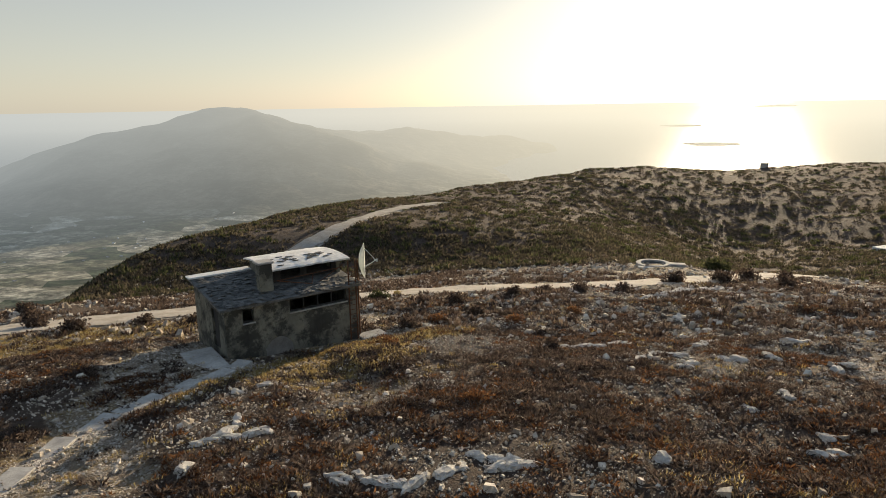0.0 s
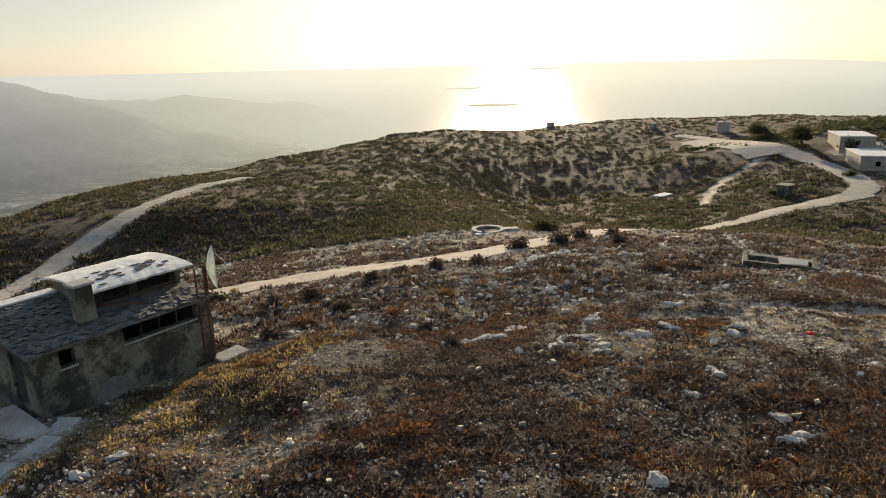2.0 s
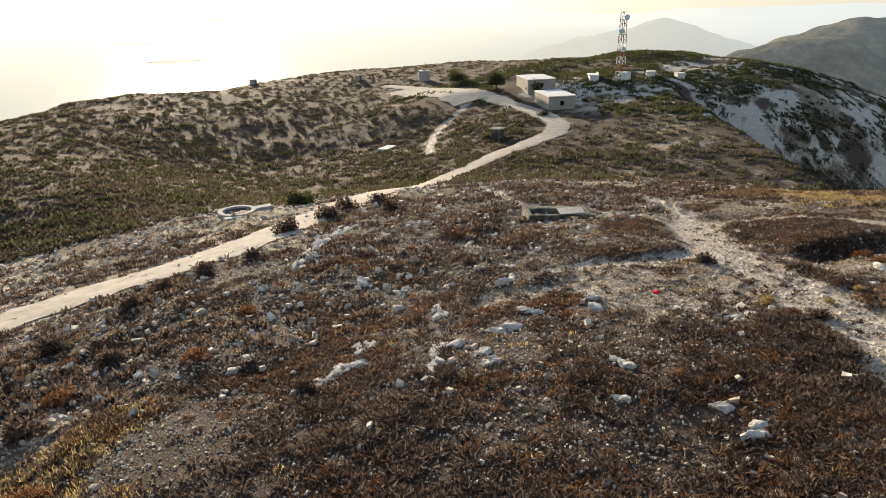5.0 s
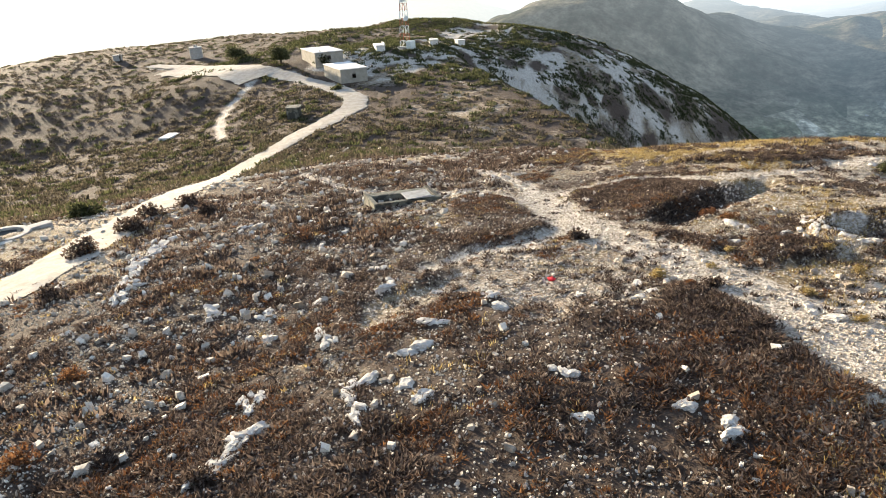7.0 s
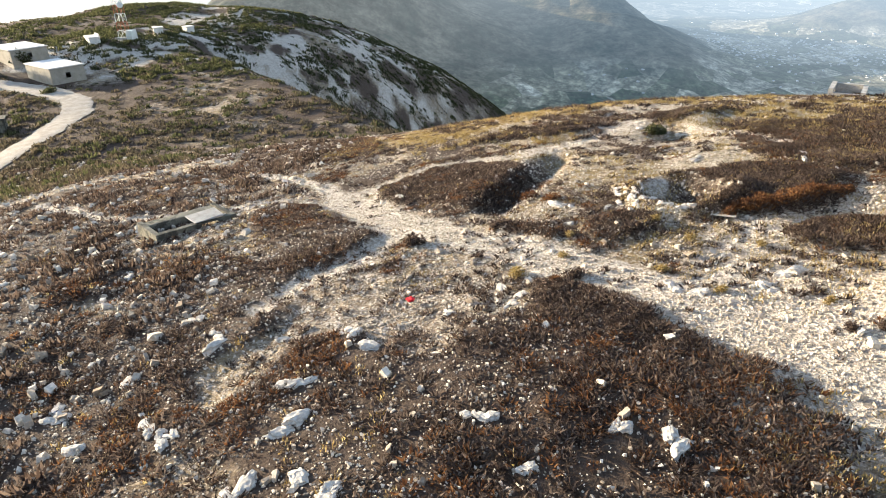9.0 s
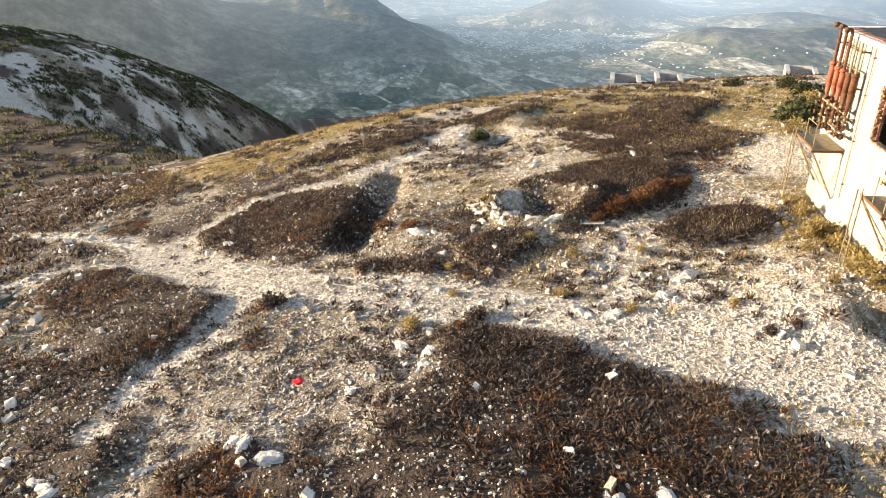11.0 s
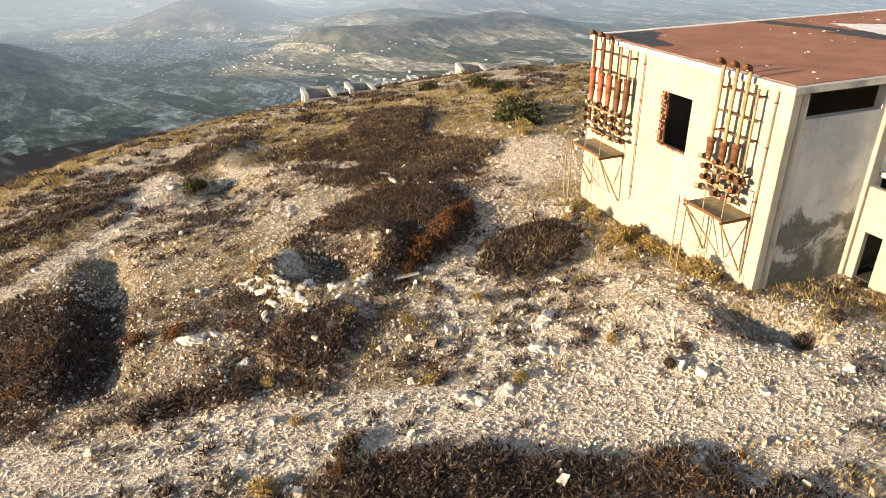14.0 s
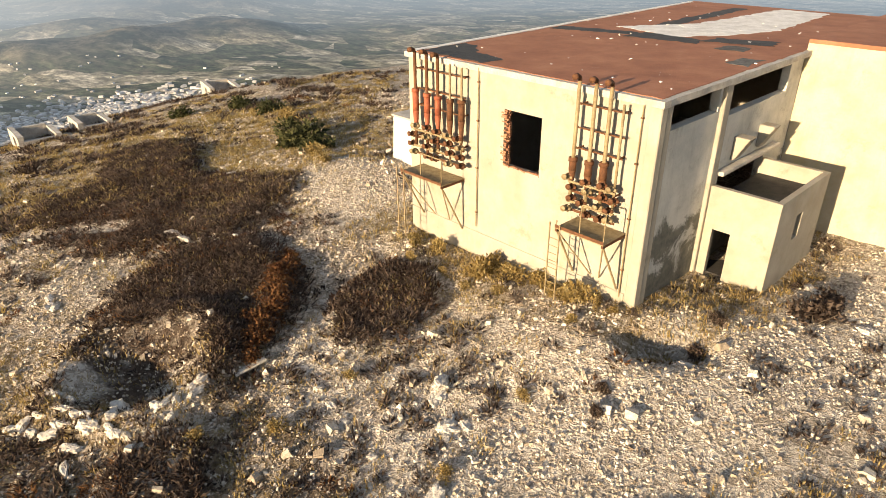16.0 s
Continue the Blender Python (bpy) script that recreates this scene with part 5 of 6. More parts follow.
for cx, cy, sx, sy, n, seed in ((700, -510, 45, 50, 420, 1), (655, -610, 45, 45, 420, 2), (580, -690, 40, 40, 260, 3), (1180, -600, 130, 60, 220, 4), (1240, -430, 110, 40, 180, 5), (1120, -160, 140, 40, 50, 6), (900, -620, 160, 140, 90, 7), (-500, 1000, 160, 160, 60, 8), (1500, -800, 250, 160, 220, 9)):
    town(cx, cy, sx, sy, n, seed, "scattered white houses in the hazy valley", 0.5 if seed < 4 else 0.3)
for az, d, sx, sy, h in ((22.5, 2500, 90, 25, 7), (26.5, 4200, 120, 40, 9), (20.0, 3100, 80, 20, 6)):
    x, y = polar(az, d)
    bm = bmesh.new()
    bmesh.ops.create_icosphere(bm, subdivisions=4, radius=1.0)
    zw = -200 + 98 * float(sstep(1300, 4800, d)) + 98 * (d - 1300) / 3500
    for v in bm.verts:
        v.co = Vector((v.co.x * sx * (1 + 0.3 * noise.noise(v.co * 3)), v.co.y * sy, v.co.z * h * (1 + 0.5 * noise.noise(v.co * 4))))
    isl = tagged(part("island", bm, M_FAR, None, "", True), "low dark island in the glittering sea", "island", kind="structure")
    isl.matrix_world = pose(x, y, zw, 0, 0, -az)
# ---- bushes, trees and rocks, each a thing of its own ----
def leaf_cloud(n, rx, ry, rz, size, seed, flat=0.0, clumps=9):
    """Leaves as small two-sided blades, gathered in clumps with gaps between."""
    rs = np.random.RandomState(seed)
    cc = rs.normal(size=(clumps, 3))
    cc /= np.linalg.norm(cc, axis=1)[:, None]
    cc *= rs.uniform(0.35, 0.8, (clumps, 1))
    cc[:, 2] = np.abs(cc[:, 2]) * 0.9
    k = rs.randint(0, clumps, n)
    p = rs.normal(size=(n, 3))
    p /= np.linalg.norm(p, axis=1)[:, None]
    c = cc[k] + p * rs.uniform(0.12, 0.48, (n, 1)) ** 0.8
    c = c * np.array([rx, ry, rz])
    c[:, 2] = np.maximum(c[:, 2], 0.03 * rz + rs.uniform(0, 0.1, n) * rz)
    d = p + rs.normal(size=(n, 3)) * 0.5
    d /= np.linalg.norm(d, axis=1)[:, None]
    e = np.cross(d, rs.normal(size=(n, 3)))
    e /= np.linalg.norm(e, axis=1)[:, None] + 1e-9
    s = size * rs.uniform(0.6, 1.4, (n, 1))
    v = np.stack([c - e * s * 0.45, c + e * s * 0.45, c + d * s + e * s * 0.1], 1)
    return v.reshape(-1, 3), np.arange(3 * n).reshape(-1, 3)


def bush_proto(name, n, r, h, size, seed, mat, label):
    b = thing(name, label, "bush")
    v, f = leaf_cloud(n, r, r * 0.85, h, size, seed)
    me = mesh_from("foliage", v, f, mat)
    fo = new("foliage", me)
    fo.parent = b
    bm = bmesh.new()
    rs = random.Random(seed)
    for k in range(6):
        a = k * 1.05 + rs.uniform(-0.3, 0.3)
        tube(bm, (0, 0, -0.15), (r * 0.6 * math.cos(a), r * 0.6 * math.sin(a), h * 0.65), 0.03 * h + 0.01, 0.008, 5)
    part("stem_cluster", bm, M_BARK, b)
    return b


def place(proto, x, y, scale, turn, label="", group="", sink=0.05):
    c = copy_thing(proto, pose(x, y, gz(x, y) - sink * scale, 0, 0, turn))
    c.scale = (scale, scale, scale)
    return tagged(c, label, group=group)


GREEN = bush_proto("bush", 900, 1.0, 1.0, 0.16, 1, M_BUSH, "dark olive green bush among stones")
DARKB = bush_proto("bush", 700, 1.0, 0.8, 0.15, 2, M_SCRUB, "dark brown dry bush")
RUSTB = bush_proto("bush", 650, 1.0, 0.75, 0.13, 3, M_RED_SCRUB, "rusty brown dry bush")
PALEB = bush_proto("bush", 500, 1.0, 0.8, 0.14, 4, M_GRASS, "pale straw-coloured cushion bush")
for proto, spots in (
        (GREEN, ((33.2, 77.5, 1.9), (37.2, -7.4, 1.7), (39.0, -8.6, 1.3), (35.8, -6.2, 1.1), (47.5, 11.6, 0.9), (-5.5, 52.3, 1.0), (101, 108.5, 1.6), (125, 112, 1.8), (44, -14, 1.2), (48, -16, 1.2), (52, -14, 1.0))),
        (DARKB, ((32.0, 66.0, 1.6), (32.8, 60.3, 1.5), (28.1, 63.8, 1.7), (22.8, 62.0, 1.6), (35.5, 65.0, 1.4), (1.0, 47.5, 1.1), (-1.6, 46.5, 1.0), (2.2, 43, 0.9), (5.6, 50, 1.0), (28.0, 27.6, 0.75), (-2.2, 38.6, 1.0), (5.6, 32.3, 0.7),
                 (-24, 40, 1.2), (-20, 41.5, 1.0), (-28, 43, 1.3), (-17, 42.5, 0.9), (22.4, 20.4, 0.6), (8.5, 53, 1.1), (12, 54.5, 1.2), (16, 55.5, 1.1), (-31, 47, 1.3), (-35, 52, 1.4), (14.4, 8.7, 0.5), (13.9, 7.6, 0.45), (10.8, 6.2, 1.0), (10.2, 5.4, 0.8), (16.9, 11.6, 0.3), (17.0, 12.5, 0.35))),
        (RUSTB, ((1.2, 23.5, 0.75), (-0.5, 40.5, 0.9), (-3.2, 33.0, 0.8), (4.5, 39, 0.8), (28.0, 12.7, 0.5), (28.3, 12.1, 0.6), (28.2, 11.5, 0.65), (28.6, 10.9, 0.75), (28.6, 10.2, 0.7), (29.0, 9.6, 0.8), (29.2, 8.9, 0.7), (29.5, 8.2, 0.75), (29.6, 7.5, 0.6), (30.0, 6.9, 0.65), (30.3, 6.3, 0.5), (23.0, 62, 1.0), (21.8, 21.2, 0.35), (9, 43, 0.7), (32.5, 20.5, 0.6), (33.5, 21.6, 0.6))),
        (PALEB, ((23.2, 22.7, 0.6), (24.6, 20.6, 0.35), (26.9, 20.1, 0.4), (22.6, 17.0, 0.4), (20.3, 15.4, 0.35), (35.0, -5.0, 0.9), (33.5, -3.0, 0.6), (24.5, 12.5, 0.35), (27.4, 16.2, 0.4), (19.0, 12.2, 0.35), (25.5, 15.0, 0.4), (-4, 55.2, 0.6)))):
    for i, (x, y, s) in enumerate(spots):
        place(proto, x, y, s * 0.95, (i * 77) % 360, group="bushes on the hilltop")
for i in range(34):
    p = STATION @ Vector((random.uniform(0.3, LEN - 0.3), -0.35 - abs(random.gauss(0, 0.7)), 0))
    w = place(PALEB, p.x, p.y, 1.0, i * 70, "straw-coloured dry weeds growing along the wall foot", "weeds along the wall")
    b = random.uniform(0.22, 0.6)
    w.scale = (b * random.uniform(0.7, 1.5), b * random.uniform(0.6, 1.2), b * random.uniform(0.6, 1.8))
for proto in (GREEN, DARKB, RUSTB, PALEB):
    proto.matrix_world = pose(-30 - 4 * len(proto.name), 44, gz(-30 - 4 * len(proto.name), 44))
DARKB.matrix_world, RUSTB.matrix_world, PALEB.matrix_world = (pose(-38, 45, gz(-38, 45)), pose(-33, 38, gz(-33, 38)), pose(41, -12, gz(41, -12)))


def tree(x, y, h, r, seed):
    t = thing("tree", "dark round evergreen tree beside the track", "tree", "trees on the ridge")
    t.matrix_world = pose(x, y, gz(x, y))
    bm = bmesh.new()
    rs = random.Random(seed)
    tube(bm, (0, 0, -0.5), (0.1, 0, h * 0.35), 0.32, 0.22, 8)
    for k in range(7):
        a = k * 0.9 + rs.uniform(-0.2, 0.2)
        p = Vector((0.1, 0, h * 0.3))
        q = Vector((r * 0.6 * math.cos(a), r * 0.6 * math.sin(a), h * rs.uniform(0.55, 0.85)))
        tube(bm, p, q, 0.14, 0.04, 6)
    part("trunk", bm, M_BARK, t)
    v, f = leaf_cloud(3200, r, r * 0.95, h * 0.75, 0.34, seed, clumps=16)
    v[:, 2] += h * 0.28
    crown = new("crown", mesh_from("crown", v, f, M_BUSH))
    crown.parent = t


tree(144, 144, 5.0, 3.4, 11)
tree(155, 171, 4.6, 3.6, 12)
tree(146.5, 131.5, 3.4, 2.2, 13)


def rock_mesh(seed, cut):
    """A broken block: a ball cut by random planes, then roughened."""
    bm = bmesh.new()
    bmesh.ops.create_icosphere(bm, subdivisions=3, radius=1.0)
    off = Vector((seed * 7.1, seed * 3.3, 0))
    rs = random.Random(seed)
    planes = [(Vector((rs.uniform(-1, 1), rs.uniform(-1, 1), rs.uniform(-0.3, 0.8))).normalized(), rs.uniform(0.45, 0.8)) for _ in range(9)]
    for v in bm.verts:
        q = v.co.copy()
        for n, d in planes:
            over = q.dot(n) - d
            if over > 0:
                q -= n * over
        q *= 1 + 0.26 * noise.noise(q * 2.3 + off) + 0.24 * noise.noise(q * 5.0 + off) + 0.12 * noise.noise(q * 13.0 + off)
        q.z = min(q.z, cut + 0.16 * noise.noise(q * 4 + off))
        v.co = q
    return bm


ROCKS = []
for k in range(5):
    r = thing("rock", "pale weathered limestone rock half sunk in the ground", "rock", "limestone rocks")
    part("stone", rock_mesh(k + 1, (0.6, 0.42, 0.5, 0.36, 0.55)[k]), M_ROCK, r)
    ROCKS.append(r)


def rocks(spots, spread):
    """Each spot: x, y and half-length; long ones are lines of broken blocks."""
    for i, (x, y, s) in enumerate(spots):
        n = max(2, int(round(s / 0.17)))
        a = (i * 53 + spread) % 180
        for k in range(n):
            f = (k - (n - 1) / 2) * 0.24
            px, py = x + f * math.cos(radians(a)) + random.uniform(-0.14, 0.14), y + f * math.sin(radians(a)) + random.uniform(-0.14, 0.14)
            c = copy_thing(ROCKS[(i + k) % 5], pose(px, py, gz(px, py) + 0.04, random.uniform(-12, 12), random.uniform(-12, 12), a + random.uniform(-40, 40)))
            b = random.uniform(0.14, 0.32) * (1.2 if k % 3 == 0 else 0.75)
            c.scale = (b * random.uniform(1.1, 2.0), b, b * random.uniform(0.5, 0.8))


rocks(((15.9, 42.4, 0.7), (16.3, 39.3, 0.7), (18.0, 37.5, 0.3), (15.1, 35.1, 0.9), (16.1, 30.4, 0.8), (14.1, 29.9, 0.6), (19.9, 34.5, 0.7), (22.2, 36.4, 0.3), (19.6, 31.7, 0.3), (19.2, 29.2, 0.4), (18.1, 28.2, 0.3), (20.3, 25.4, 0.4),
       (20.7, 22.9, 0.8), (22.2, 23.3, 0.3), (13.6, 24.2, 0.6), (13.0, 20.3, 0.35), (12.5, 18.9, 0.7), (11.9, 29.0, 0.4), (11.0, 28.1, 0.3), (11.0, 30.6, 0.8), (10.1, 33.9, 0.6), (14.6, 37.7, 0.3), (28.0, 50.8, 0.6), (28.3, 42.8, 0.5)), 60)
rocks(((36.9, 29.4, 0.5), (20.7, 13.9, 0.4), (11.5, 23.0, 0.3), (19.1, 28.9, 0.3), (14.3, 34.3, 0.3), (6.7, 18.3, 0.3), (1.4, 18.4, 1.2), (0.2, 17.4, 0.6), (-7.5, 20.9, 1.3), (-8.8, 25.3, 0.4), (-7.6, 26.0, 0.3), (-0.8, 17.0, 0.6),
       (-8.0, 18.2, 0.5), (20.6, 53.4, 1.2), (19.2, 52.0, 1.2), (17.8, 50.6, 0.9), (16.8, 49.5, 0.6), (17.0, 39.7, 0.3), (14.5, 34.0, 0.5), (7.9, 32.7, 0.6), (6.0, 32.5, 0.6), (11.2, 31.0, 0.4), (10.8, 27.9, 0.3), (-1.3, 39.1, 0.6)), 20)
rocks(((21.5, 12.5, 0.7), (20.5, 13.6, 0.45), (21.1, 16.9, 0.6), (20.4, 16.2, 0.3), (37.9, 11.4, 0.6), (48.9, 12.5, 0.8), (31.3, 20.0, 0.7), (28.7, 19.9, 0.4), (36.1, 5.9, 0.6), (38.8, -1.3, 0.5), (10.6, 4.5, 0.5), (9.5, 6.5, 0.3),
       (43.4, 47.9, 0.5), (20.6, 35.0, 0.3), (50.5, 12.0, 0.7), (31.0, 16.5, 0.4), (32.0, 17.0, 0.4), (33.2, 16.9, 0.4), (30.6, 15.6, 0.4), (14.6, 9.6, 0.4)), 100)
def ledge(a, b, size, width):
    """A low bed of limestone that breaks through the soil along a line."""
    a, b = Vector(a), Vector(b)
    turn = math.degrees(math.atan2(b.y - a.y, b.x - a.x))
    n = max(3, int((b - a).length / (size * 0.9)))
    for k in range(n):
        p = a.lerp(b, (k + random.uniform(0.1, 0.9)) / n)
        q = random.gauss(0, width)
        px, py = p.x - q * math.sin(radians(turn)), p.y + q * math.cos(radians(turn))
        c = copy_thing(ROCKS[k % 5], pose(px, py, gz(px, py) + 0.04, random.uniform(-8, 8), random.uniform(-8, 8), turn + random.uniform(-25, 25)))
        c.scale = (size * random.uniform(0.9, 1.7), size * random.uniform(0.5, 0.9), size * random.uniform(0.4, 0.75))


for a, b, size, width in (((26, 57.6), (19.5, 52.3), 0.62, 0.45), ((19.5, 52.3), (15.2, 48.6), 0.48, 0.25), ((8.4, 32.6), (5.4, 32.2), 0.3, 0.12), ((10.8, 30.9), (9.2, 29.2), 0.26, 0.1), ((-8.4, 19.9), (-6.0, 20.7), 0.34, 0.15), ((1.2, 17.6), (2.7, 17.8), 0.32, 0.12),
                          ((10.0, 34.8), (8.9, 33.6), 0.3, 0.15), ((-3.5, 17.2), (-1.0, 16.8), 0.3, 0.15), ((29.2, 16.6), (33.6, 16.4), 0.24, 0.4), ((28.9, 14.0), (28.7, 15.6), 0.22, 0.3)):
    ledge(a, b, size, width)
for k, r in enumerate(ROCKS):
    x, y = 22.4 + 0.7 * k, 15.2 - 0.5 * k
    r.matrix_world = pose(x, y, gz(x, y) + 0.02)
    r.scale = (0.22, 0.16, 0.13)
# ---- what nobody could count: pebbles, heath, dry grass, far scrub ----
def near_weight(x, y):
    """Where the walk looks from close by."""
    d = seg_dist(x, y, ((0, 20), (8, 26), (20, 22), (26, 12)))
    return np.clip(1.15 - d / 46, 0.06, 1)


def sow(n, seed, weight, area=(-30, 66, -22, 84)):
    """n places in the area, thinned by weight."""
    rs = np.random.RandomState(seed)
    xs, ys, got = [], [], 0
    while got < n:
        x, y = rs.uniform(area[0], area[1], 60000), rs.uniform(area[2], area[3], 60000)
        ok = rs.uniform(size=60000) < weight(x, y)
        ok &= ~indoors(x, y)
        xs.append(x[ok]), ys.append(y[ok])
        got += int(ok.sum())
    return np.concatenate(xs)[:n], np.concatenate(ys)[:n], rs


def indoors(x, y):
    lx, ly = (x - 26.08) * -0.8878 + (y - 2.76) * 0.4602, (x - 26.08) * -0.4602 + (y - 2.76) * -0.8878
    a = (lx > -0.1) & (lx < LEN + 0.1) & (ly > -0.1) & (ly < 23)
    b = (lx > LEN - 0.2) & (lx < LEN + 6.5) & (ly > 10.7) & (ly < 23)
    c = (lx > LEN - 0.2) & (lx < LEN + 2.5) & (ly > 4.1) & (ly < 8.6)
    hx, hy = (x + 11.2) * 0.803 + (y - 31.7) * 0.596, (x + 11.2) * -0.596 + (y - 31.7) * 0.803
    return a | b | c | ((hx > -0.2) & (hx < 8) & (hy > -0.2) & (hy < 5.2))


def heath(x, y):
    """How thick the dark heath stands, 0..1."""
    bare = np.clip(trail(x, y) + 0.8 * oval(x, y, GRAVEL), 0, 1)
    wild = np.clip(0.12 + 1.5 * fbm(x / 4.5, y / 4.5, 4, 83), 0, 1) * np.maximum(sstep(-4, 16, (y - 10) + 0.25 * (40 - x)), 0.8 * sstep(28, 34, x) * (1 - oval(x, y, DRY_GRASS)))
    return np.clip(np.maximum(oval(x, y, SCRUB, 0.25) * np.where(y - 0.5 * x > 12, np.clip(0.32 + 1.0 * fbm(x / 3, y / 3, 3, 89), 0, 1), 1.0) * (1 - trail(x, y)), 0.75 * wild * (1 - bare)) * (np.hypot((x - 31.4) * 0.85, y - 13.8) > 2.2), 0, 1)


def pebbles(name, n, seed, lo, hi, label, area=(-30, 66, -22, 84), even=0.0):
    x, y, rs = sow(n, seed, lambda a, b: np.maximum(near_weight(a, b), even) * (0.30 + 0.7 * np.clip(0.5 + fbm(a / 3, b / 3, 3, 87) + 0.4 * trail(a, b), 0, 1)) * (1 - 0.35 * np.clip(1.3 * heath(a, b) + 0.35 * sstep(6, 14, b - 0.5 * a), 0, 1)) * (1 - 0.97 * (seg_dist(a, b, ROAD) < 2.6)), area)
    s = lo * (hi / lo) ** (rs.uniform(size=n) ** 2.5)
    base = np.array([(-1, -1, -1), (1, -1, -1), (1, 1, -1), (-1, 1, -1), (-1, -1, 1), (1, -1, 1), (1, 1, 1), (-1, 1, 1)], float) * 0.72
    v = base[None] * rs.uniform(0.55, 1.15, (n, 8, 3))
    v[:, 4:, :2] *= rs.uniform(0.5, 0.9, (n, 1, 1))
    v = v * (s[:, None, None] * np.stack([rs.uniform(0.9, 1.6, n), rs.uniform(0.7, 1.1, n), rs.uniform(0.6, 1.05, n)], 1)[:, None])
    a = rs.uniform(0, 6.283, n)
    c, sn = np.cos(a)[:, None], np.sin(a)[:, None]
    tx, ty = rs.normal(0, 0.25, (n, 1)), rs.normal(0, 0.25, (n, 1))
    vx, vy = v[..., 0] * c - v[..., 1] * sn, v[..., 0] * sn + v[..., 1] * c
    vz = v[..., 2] + tx * vx + ty * vy
    z = ground_at(x, y) + 0.25 * s
    v = np.stack([vx + x[:, None], vy + y[:, None], vz + z[:, None]], -1)
    f = np.array([(0, 1, 5, 4), (1, 2, 6, 5), (2, 3, 7, 6), (3, 0, 4, 7), (4, 5, 6, 7)])
    faces = (np.arange(n)[:, None, None] * 8 + f[None]).reshape(-1, 4)
    return tagged(new(name, mesh_from(name, v.reshape(-1, 3), faces, M_STONE)), label, "pebbles", kind="stuff")


def blades(name, x, y, rs, per, r, h, width, mat, label, category, spread=1.0):
    """Tufts: blades that fan out from each place."""
    n = len(x)
    sc = rs.uniform(0.6, 1.4, n)[:, None]
    a = rs.uniform(0, 6.283, (n, per))
    q = rs.uniform(0, 1, (n, per)) ** 0.5 * r * sc
    bx, by = x[:, None] + q * np.cos(a), y[:, None] + q * np.sin(a)
    bz = ground_at(bx, by)
    lean = (q / r) * spread + rs.normal(0, 0.25, (n, per))
    a2 = a + rs.normal(0, 0.7, (n, per))
    hh = h * sc * rs.uniform(0.5, 1.2, (n, per)) * (1.05 - 0.45 * (q / (r * sc)) ** 2)
    tip = np.stack([bx + np.cos(a2) * hh * lean * 0.6, by + np.sin(a2) * hh * lean * 0.6, bz + hh], -1)
    wa = rs.uniform(0, 6.283, (n, per))
    w = width * rs.uniform(0.6, 1.5, (n, per)) * sc
    ex, ey = np.cos(wa) * w, np.sin(wa) * w
    root = 0.12 * hh
    v = np.stack([np.stack([bx - ex, by - ey, bz + root], -1), np.stack([bx + ex, by + ey, bz + root * rs.uniform(0, 3, (n, per))], -1), tip], 2)
    v = v.reshape(-1, 3)
    return tagged(new(name, mesh_from(name, v, np.arange(len(v)).reshape(-1, 3), mat)), label, category, kind="stuff")


pebbles("pebbles", 160000, 101, 0.028, 0.085, "loose pale limestone pebbles over the soil")
pebbles("stones", 3000, 111, 0.08, 0.22, "scattered limestone stones over the soil")
x, y, rs = sow(12800, 102, lambda a, b: near_weight(a, b) * heath(a, b) ** 1.5)
blades("heath", x, y, rs, 30, 0.29, 0.15, 0.034, M_SCRUB, "low dark brown heath covering the slope", "heath", 2.4)
x, y, rs = sow(3200, 103, lambda a, b: near_weight(a, b) * np.clip(heath(a, b) * (fbm(a / 5, b / 5, 3, 95) + 0.25), 0, 1))
blades("rusty_heath", x, y, rs, 30, 0.25, 0.14, 0.03, M_RED_SCRUB, "rusty dry heath among darker heath", "heath", 2.2)
x, y, rs = sow(12000, 104, lambda a, b: (near_weight(a, b) + 0.15) * np.clip(oval(a, b, DRY_GRASS) + (0.14 + 0.4 * (b < 17)) * np.clip(fbm(a / 4, b / 4, 3, 85) + 0.15, 0, 1), 0, 1) * (1 - trail(a, b)))
blades("dry_grass", x, y, rs, 16, 0.24, 0.17, 0.017, M_GRASS, "tufts of dry ochre grass", "grass", 0.7)

x, y, rs = sow(5200, 107, lambda a, b: near_weight(a, b) * np.clip(0.15 + fbm(a / 2.5, b / 2.5, 3, 93), 0, 1) * (1 - 0.7 * trail(a, b)))
blades("dark_tufts", x, y, rs, 26, 0.19, 0.16, 0.03, M_SCRUB, "small dark tufts among the gravel", "heath", 2.0)
x, y, rs = sow(5200, 108, lambda a, b: np.clip(0.2 + 1.3 * fbm(a / 6, b / 6, 4, 94), 0, 1) * (1 - np.clip(1.3 * trail(a, b), 0, 1)) * (np.hypot(a - 25, b - 74) > 6), (-45, 80, 38, 98))
blades("ridge_scrub", x, y, rs, 20, 0.42, 0.32, 0.07, M_SCRUB, "dark scrub along the track", "scrub")
pebbles("ledge_stones", 9000, 112, 0.10, 0.34, "pale stones and broken ledges along the track", (-45, 80, 36, 98), 1.0)


x, y, rs = sow(2800, 115, lambda a, b: oval(a, b, SCRUB, 0.2) * (1 - trail(a, b)) * (np.hypot((a - 31.4) * 0.85, b - 13.8) > 2.2), (23, 50, -6, 14))
blades("patch_heath", x, y, rs, 30, 0.32, 0.17, 0.036, M_SCRUB, "dense dark heath in patches by the pit", "heath", 2.2)
brow = lambda a, b: np.clip(0.15 + 1.4 * fbm(a / 4, b / 4, 4, 96), 0, 1) * sstep(39, 47, a - 0.25 * b) * (1 - trail(a, b)) * (1 - oval(a, b, PALE_BANKS))
x, y, rs = sow(650, 113, brow, (30, 68, -30, 34))
blades("brow_scrub", x, y, rs, 44, 0.42, 0.3, 0.05, M_SCRUB, "dark knee-high shrubs dotted over the brow", "scrub", 2.0)
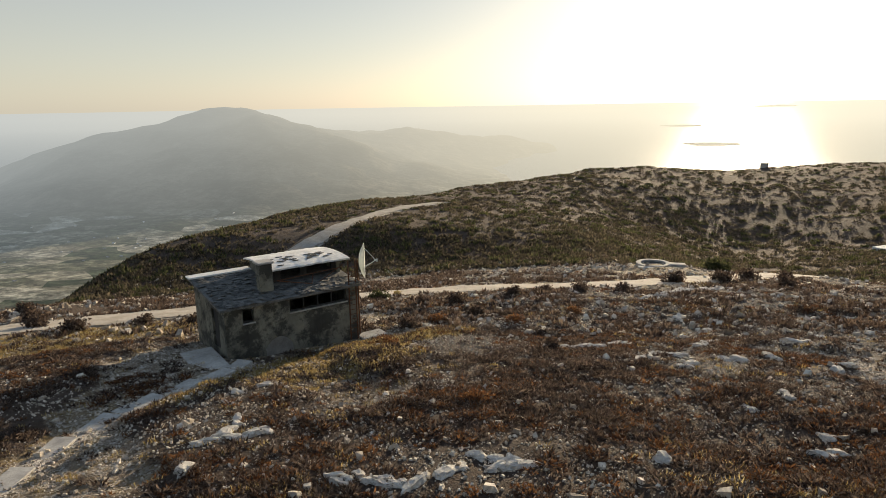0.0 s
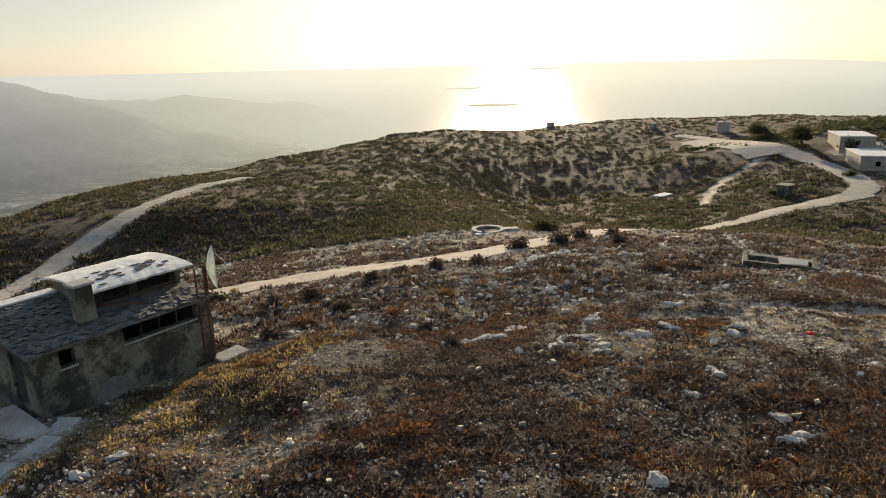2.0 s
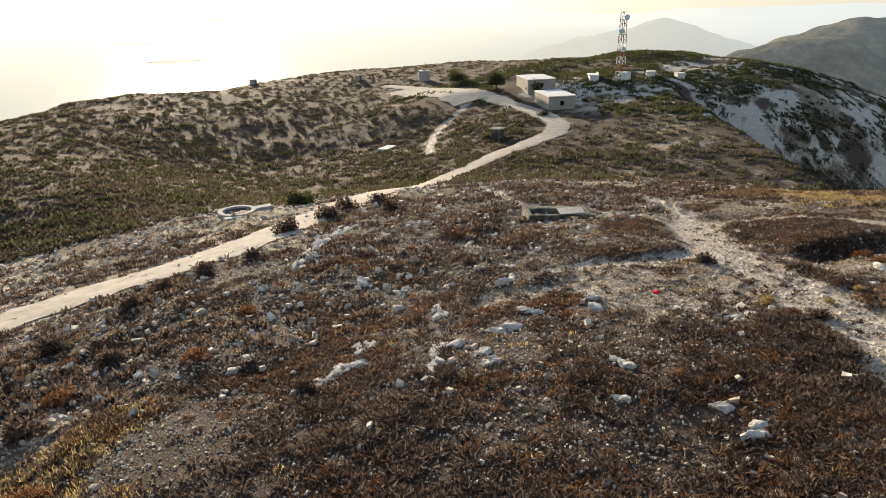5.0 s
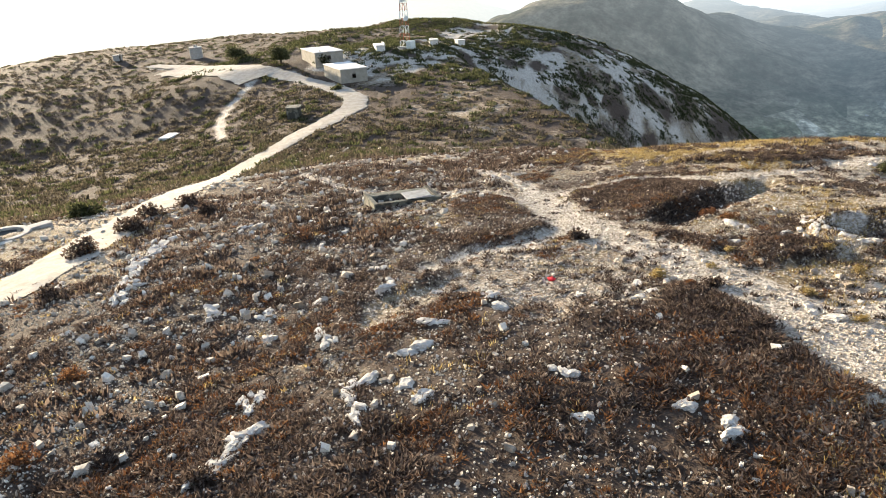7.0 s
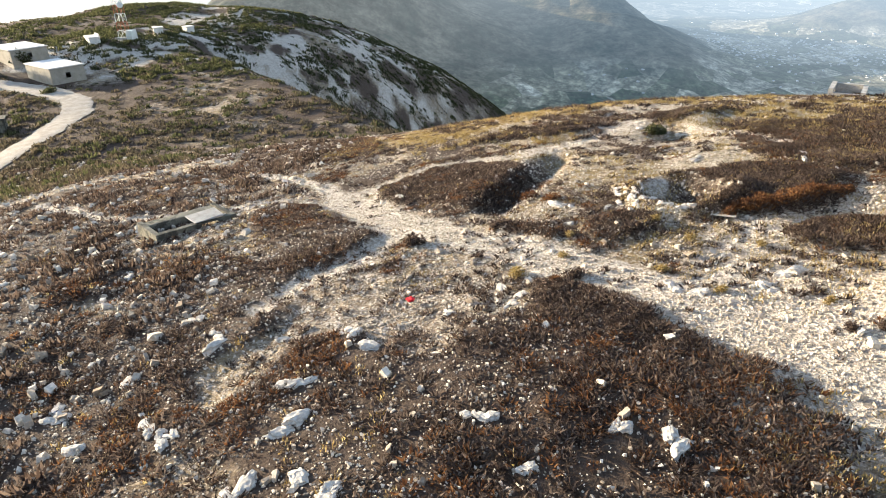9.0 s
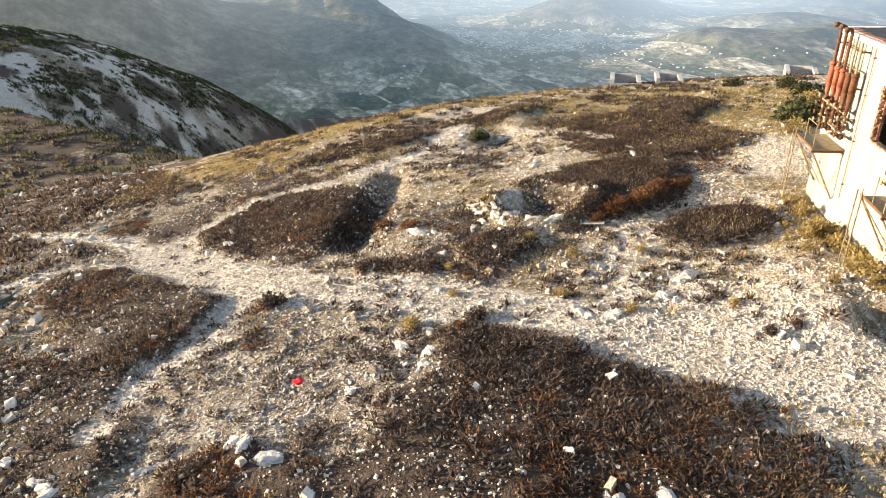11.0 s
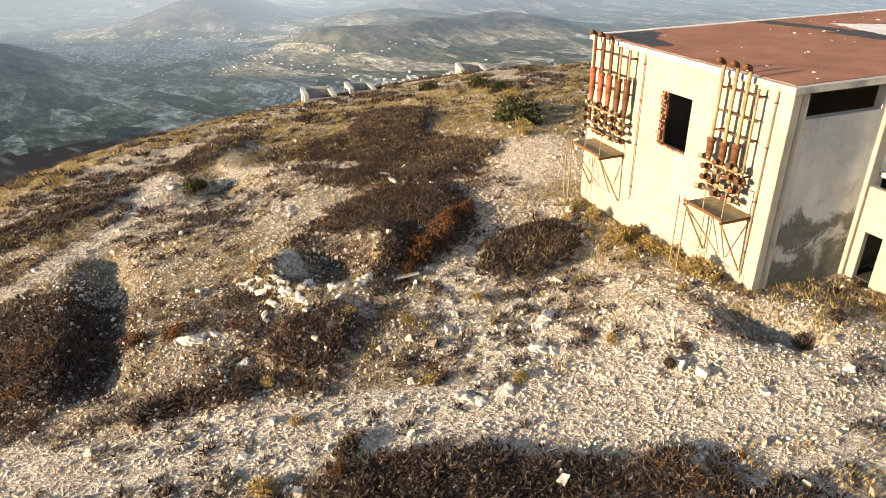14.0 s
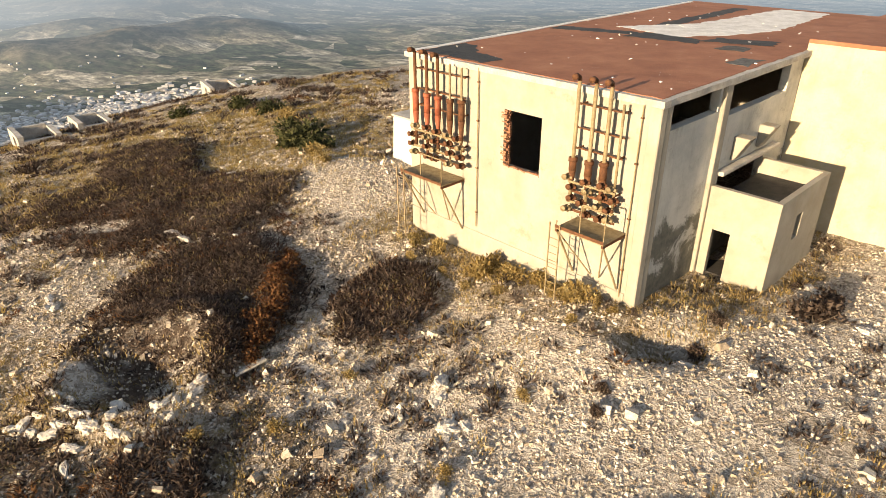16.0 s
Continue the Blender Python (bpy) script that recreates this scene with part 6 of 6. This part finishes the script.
x, y, rs = sow(1500, 114, lambda a, b: np.clip(0.3 + fbm(a / 5, b / 5, 3, 90), 0, 1) * sstep(35, 44, a - 0.25 * b) * (1 - trail(a, b)) * (1 - oval(a, b, PALE_BANKS)), (30, 68, -30, 30))
blades("brow_grass", x, y, rs, 24, 0.3, 0.24, 0.026, M_GRASS, "golden dry grass over the brow", "grass", 1.8)


def far_scrub(n, seed):
    rs = np.random.RandomState(seed)
    a, r = np.radians(rs.uniform(-34, 96, n * 3)), 92 * (380 / 92) ** rs.uniform(0, 1, n * 3)
    x, y = r * np.sin(a), r * np.cos(a)
    keep = (rs.uniform(size=n * 3) < np.clip(0.62 + 0.7 * fbm(x / 14, y / 14, 4, 97), 0.2, 1) * (1 - 0.55 * sstep(44, 54, np.degrees(np.arctan2(x, y)))) * (1 - 0.6 * (x > 150) * (y < 120))) & (trail(x, y) < 0.2) & (seg_dist(x, y, ((132, 142), (140, 165), (146, 190))) > 8)
    keep &= (seg_dist(x, y, ((136, 112), (156, 146))) > 7)
    return x[keep][:n], y[keep][:n], rs


x, y, rs = far_scrub(19000, 105)
blades("hillside_scrub", x, y, rs, 16, 0.8, 0.5, 0.16, M_HILL, "dark scrub dotted over the farther slopes", "scrub", 0.8)
x, y, rs = far_scrub(3400, 106)
blades("hillside_bushes", x, y, rs, 30, 0.9, 0.6, 0.12, M_BUSH, "olive bushes dotted over the farther slopes", "scrub", 0.8)


def crag_scrub(n, seed):
    """Bushes and broken rock on the face of the spur."""
    rs = np.random.RandomState(seed)
    x, y = rs.uniform(130, 330, n * 3), rs.uniform(0, 175, n * 3)
    keep = rs.uniform(size=n * 3) < np.clip(0.45 + 1.4 * fbm(x / 10, y / 10, 4, 98), 0, 1)
    keep &= (seg_dist(x, y, ((132, 110), (156, 146))) > 9) & (trail(x, y) < 0.2)
    return x[keep][:n], y[keep][:n], rs


x, y, rs = crag_scrub(7500, 109)
blades("spur_bushes", x, y, rs, 22, 0.85, 0.75, 0.16, M_BUSH, "dark bushes between pale rocks on the spur", "scrub", 0.8)
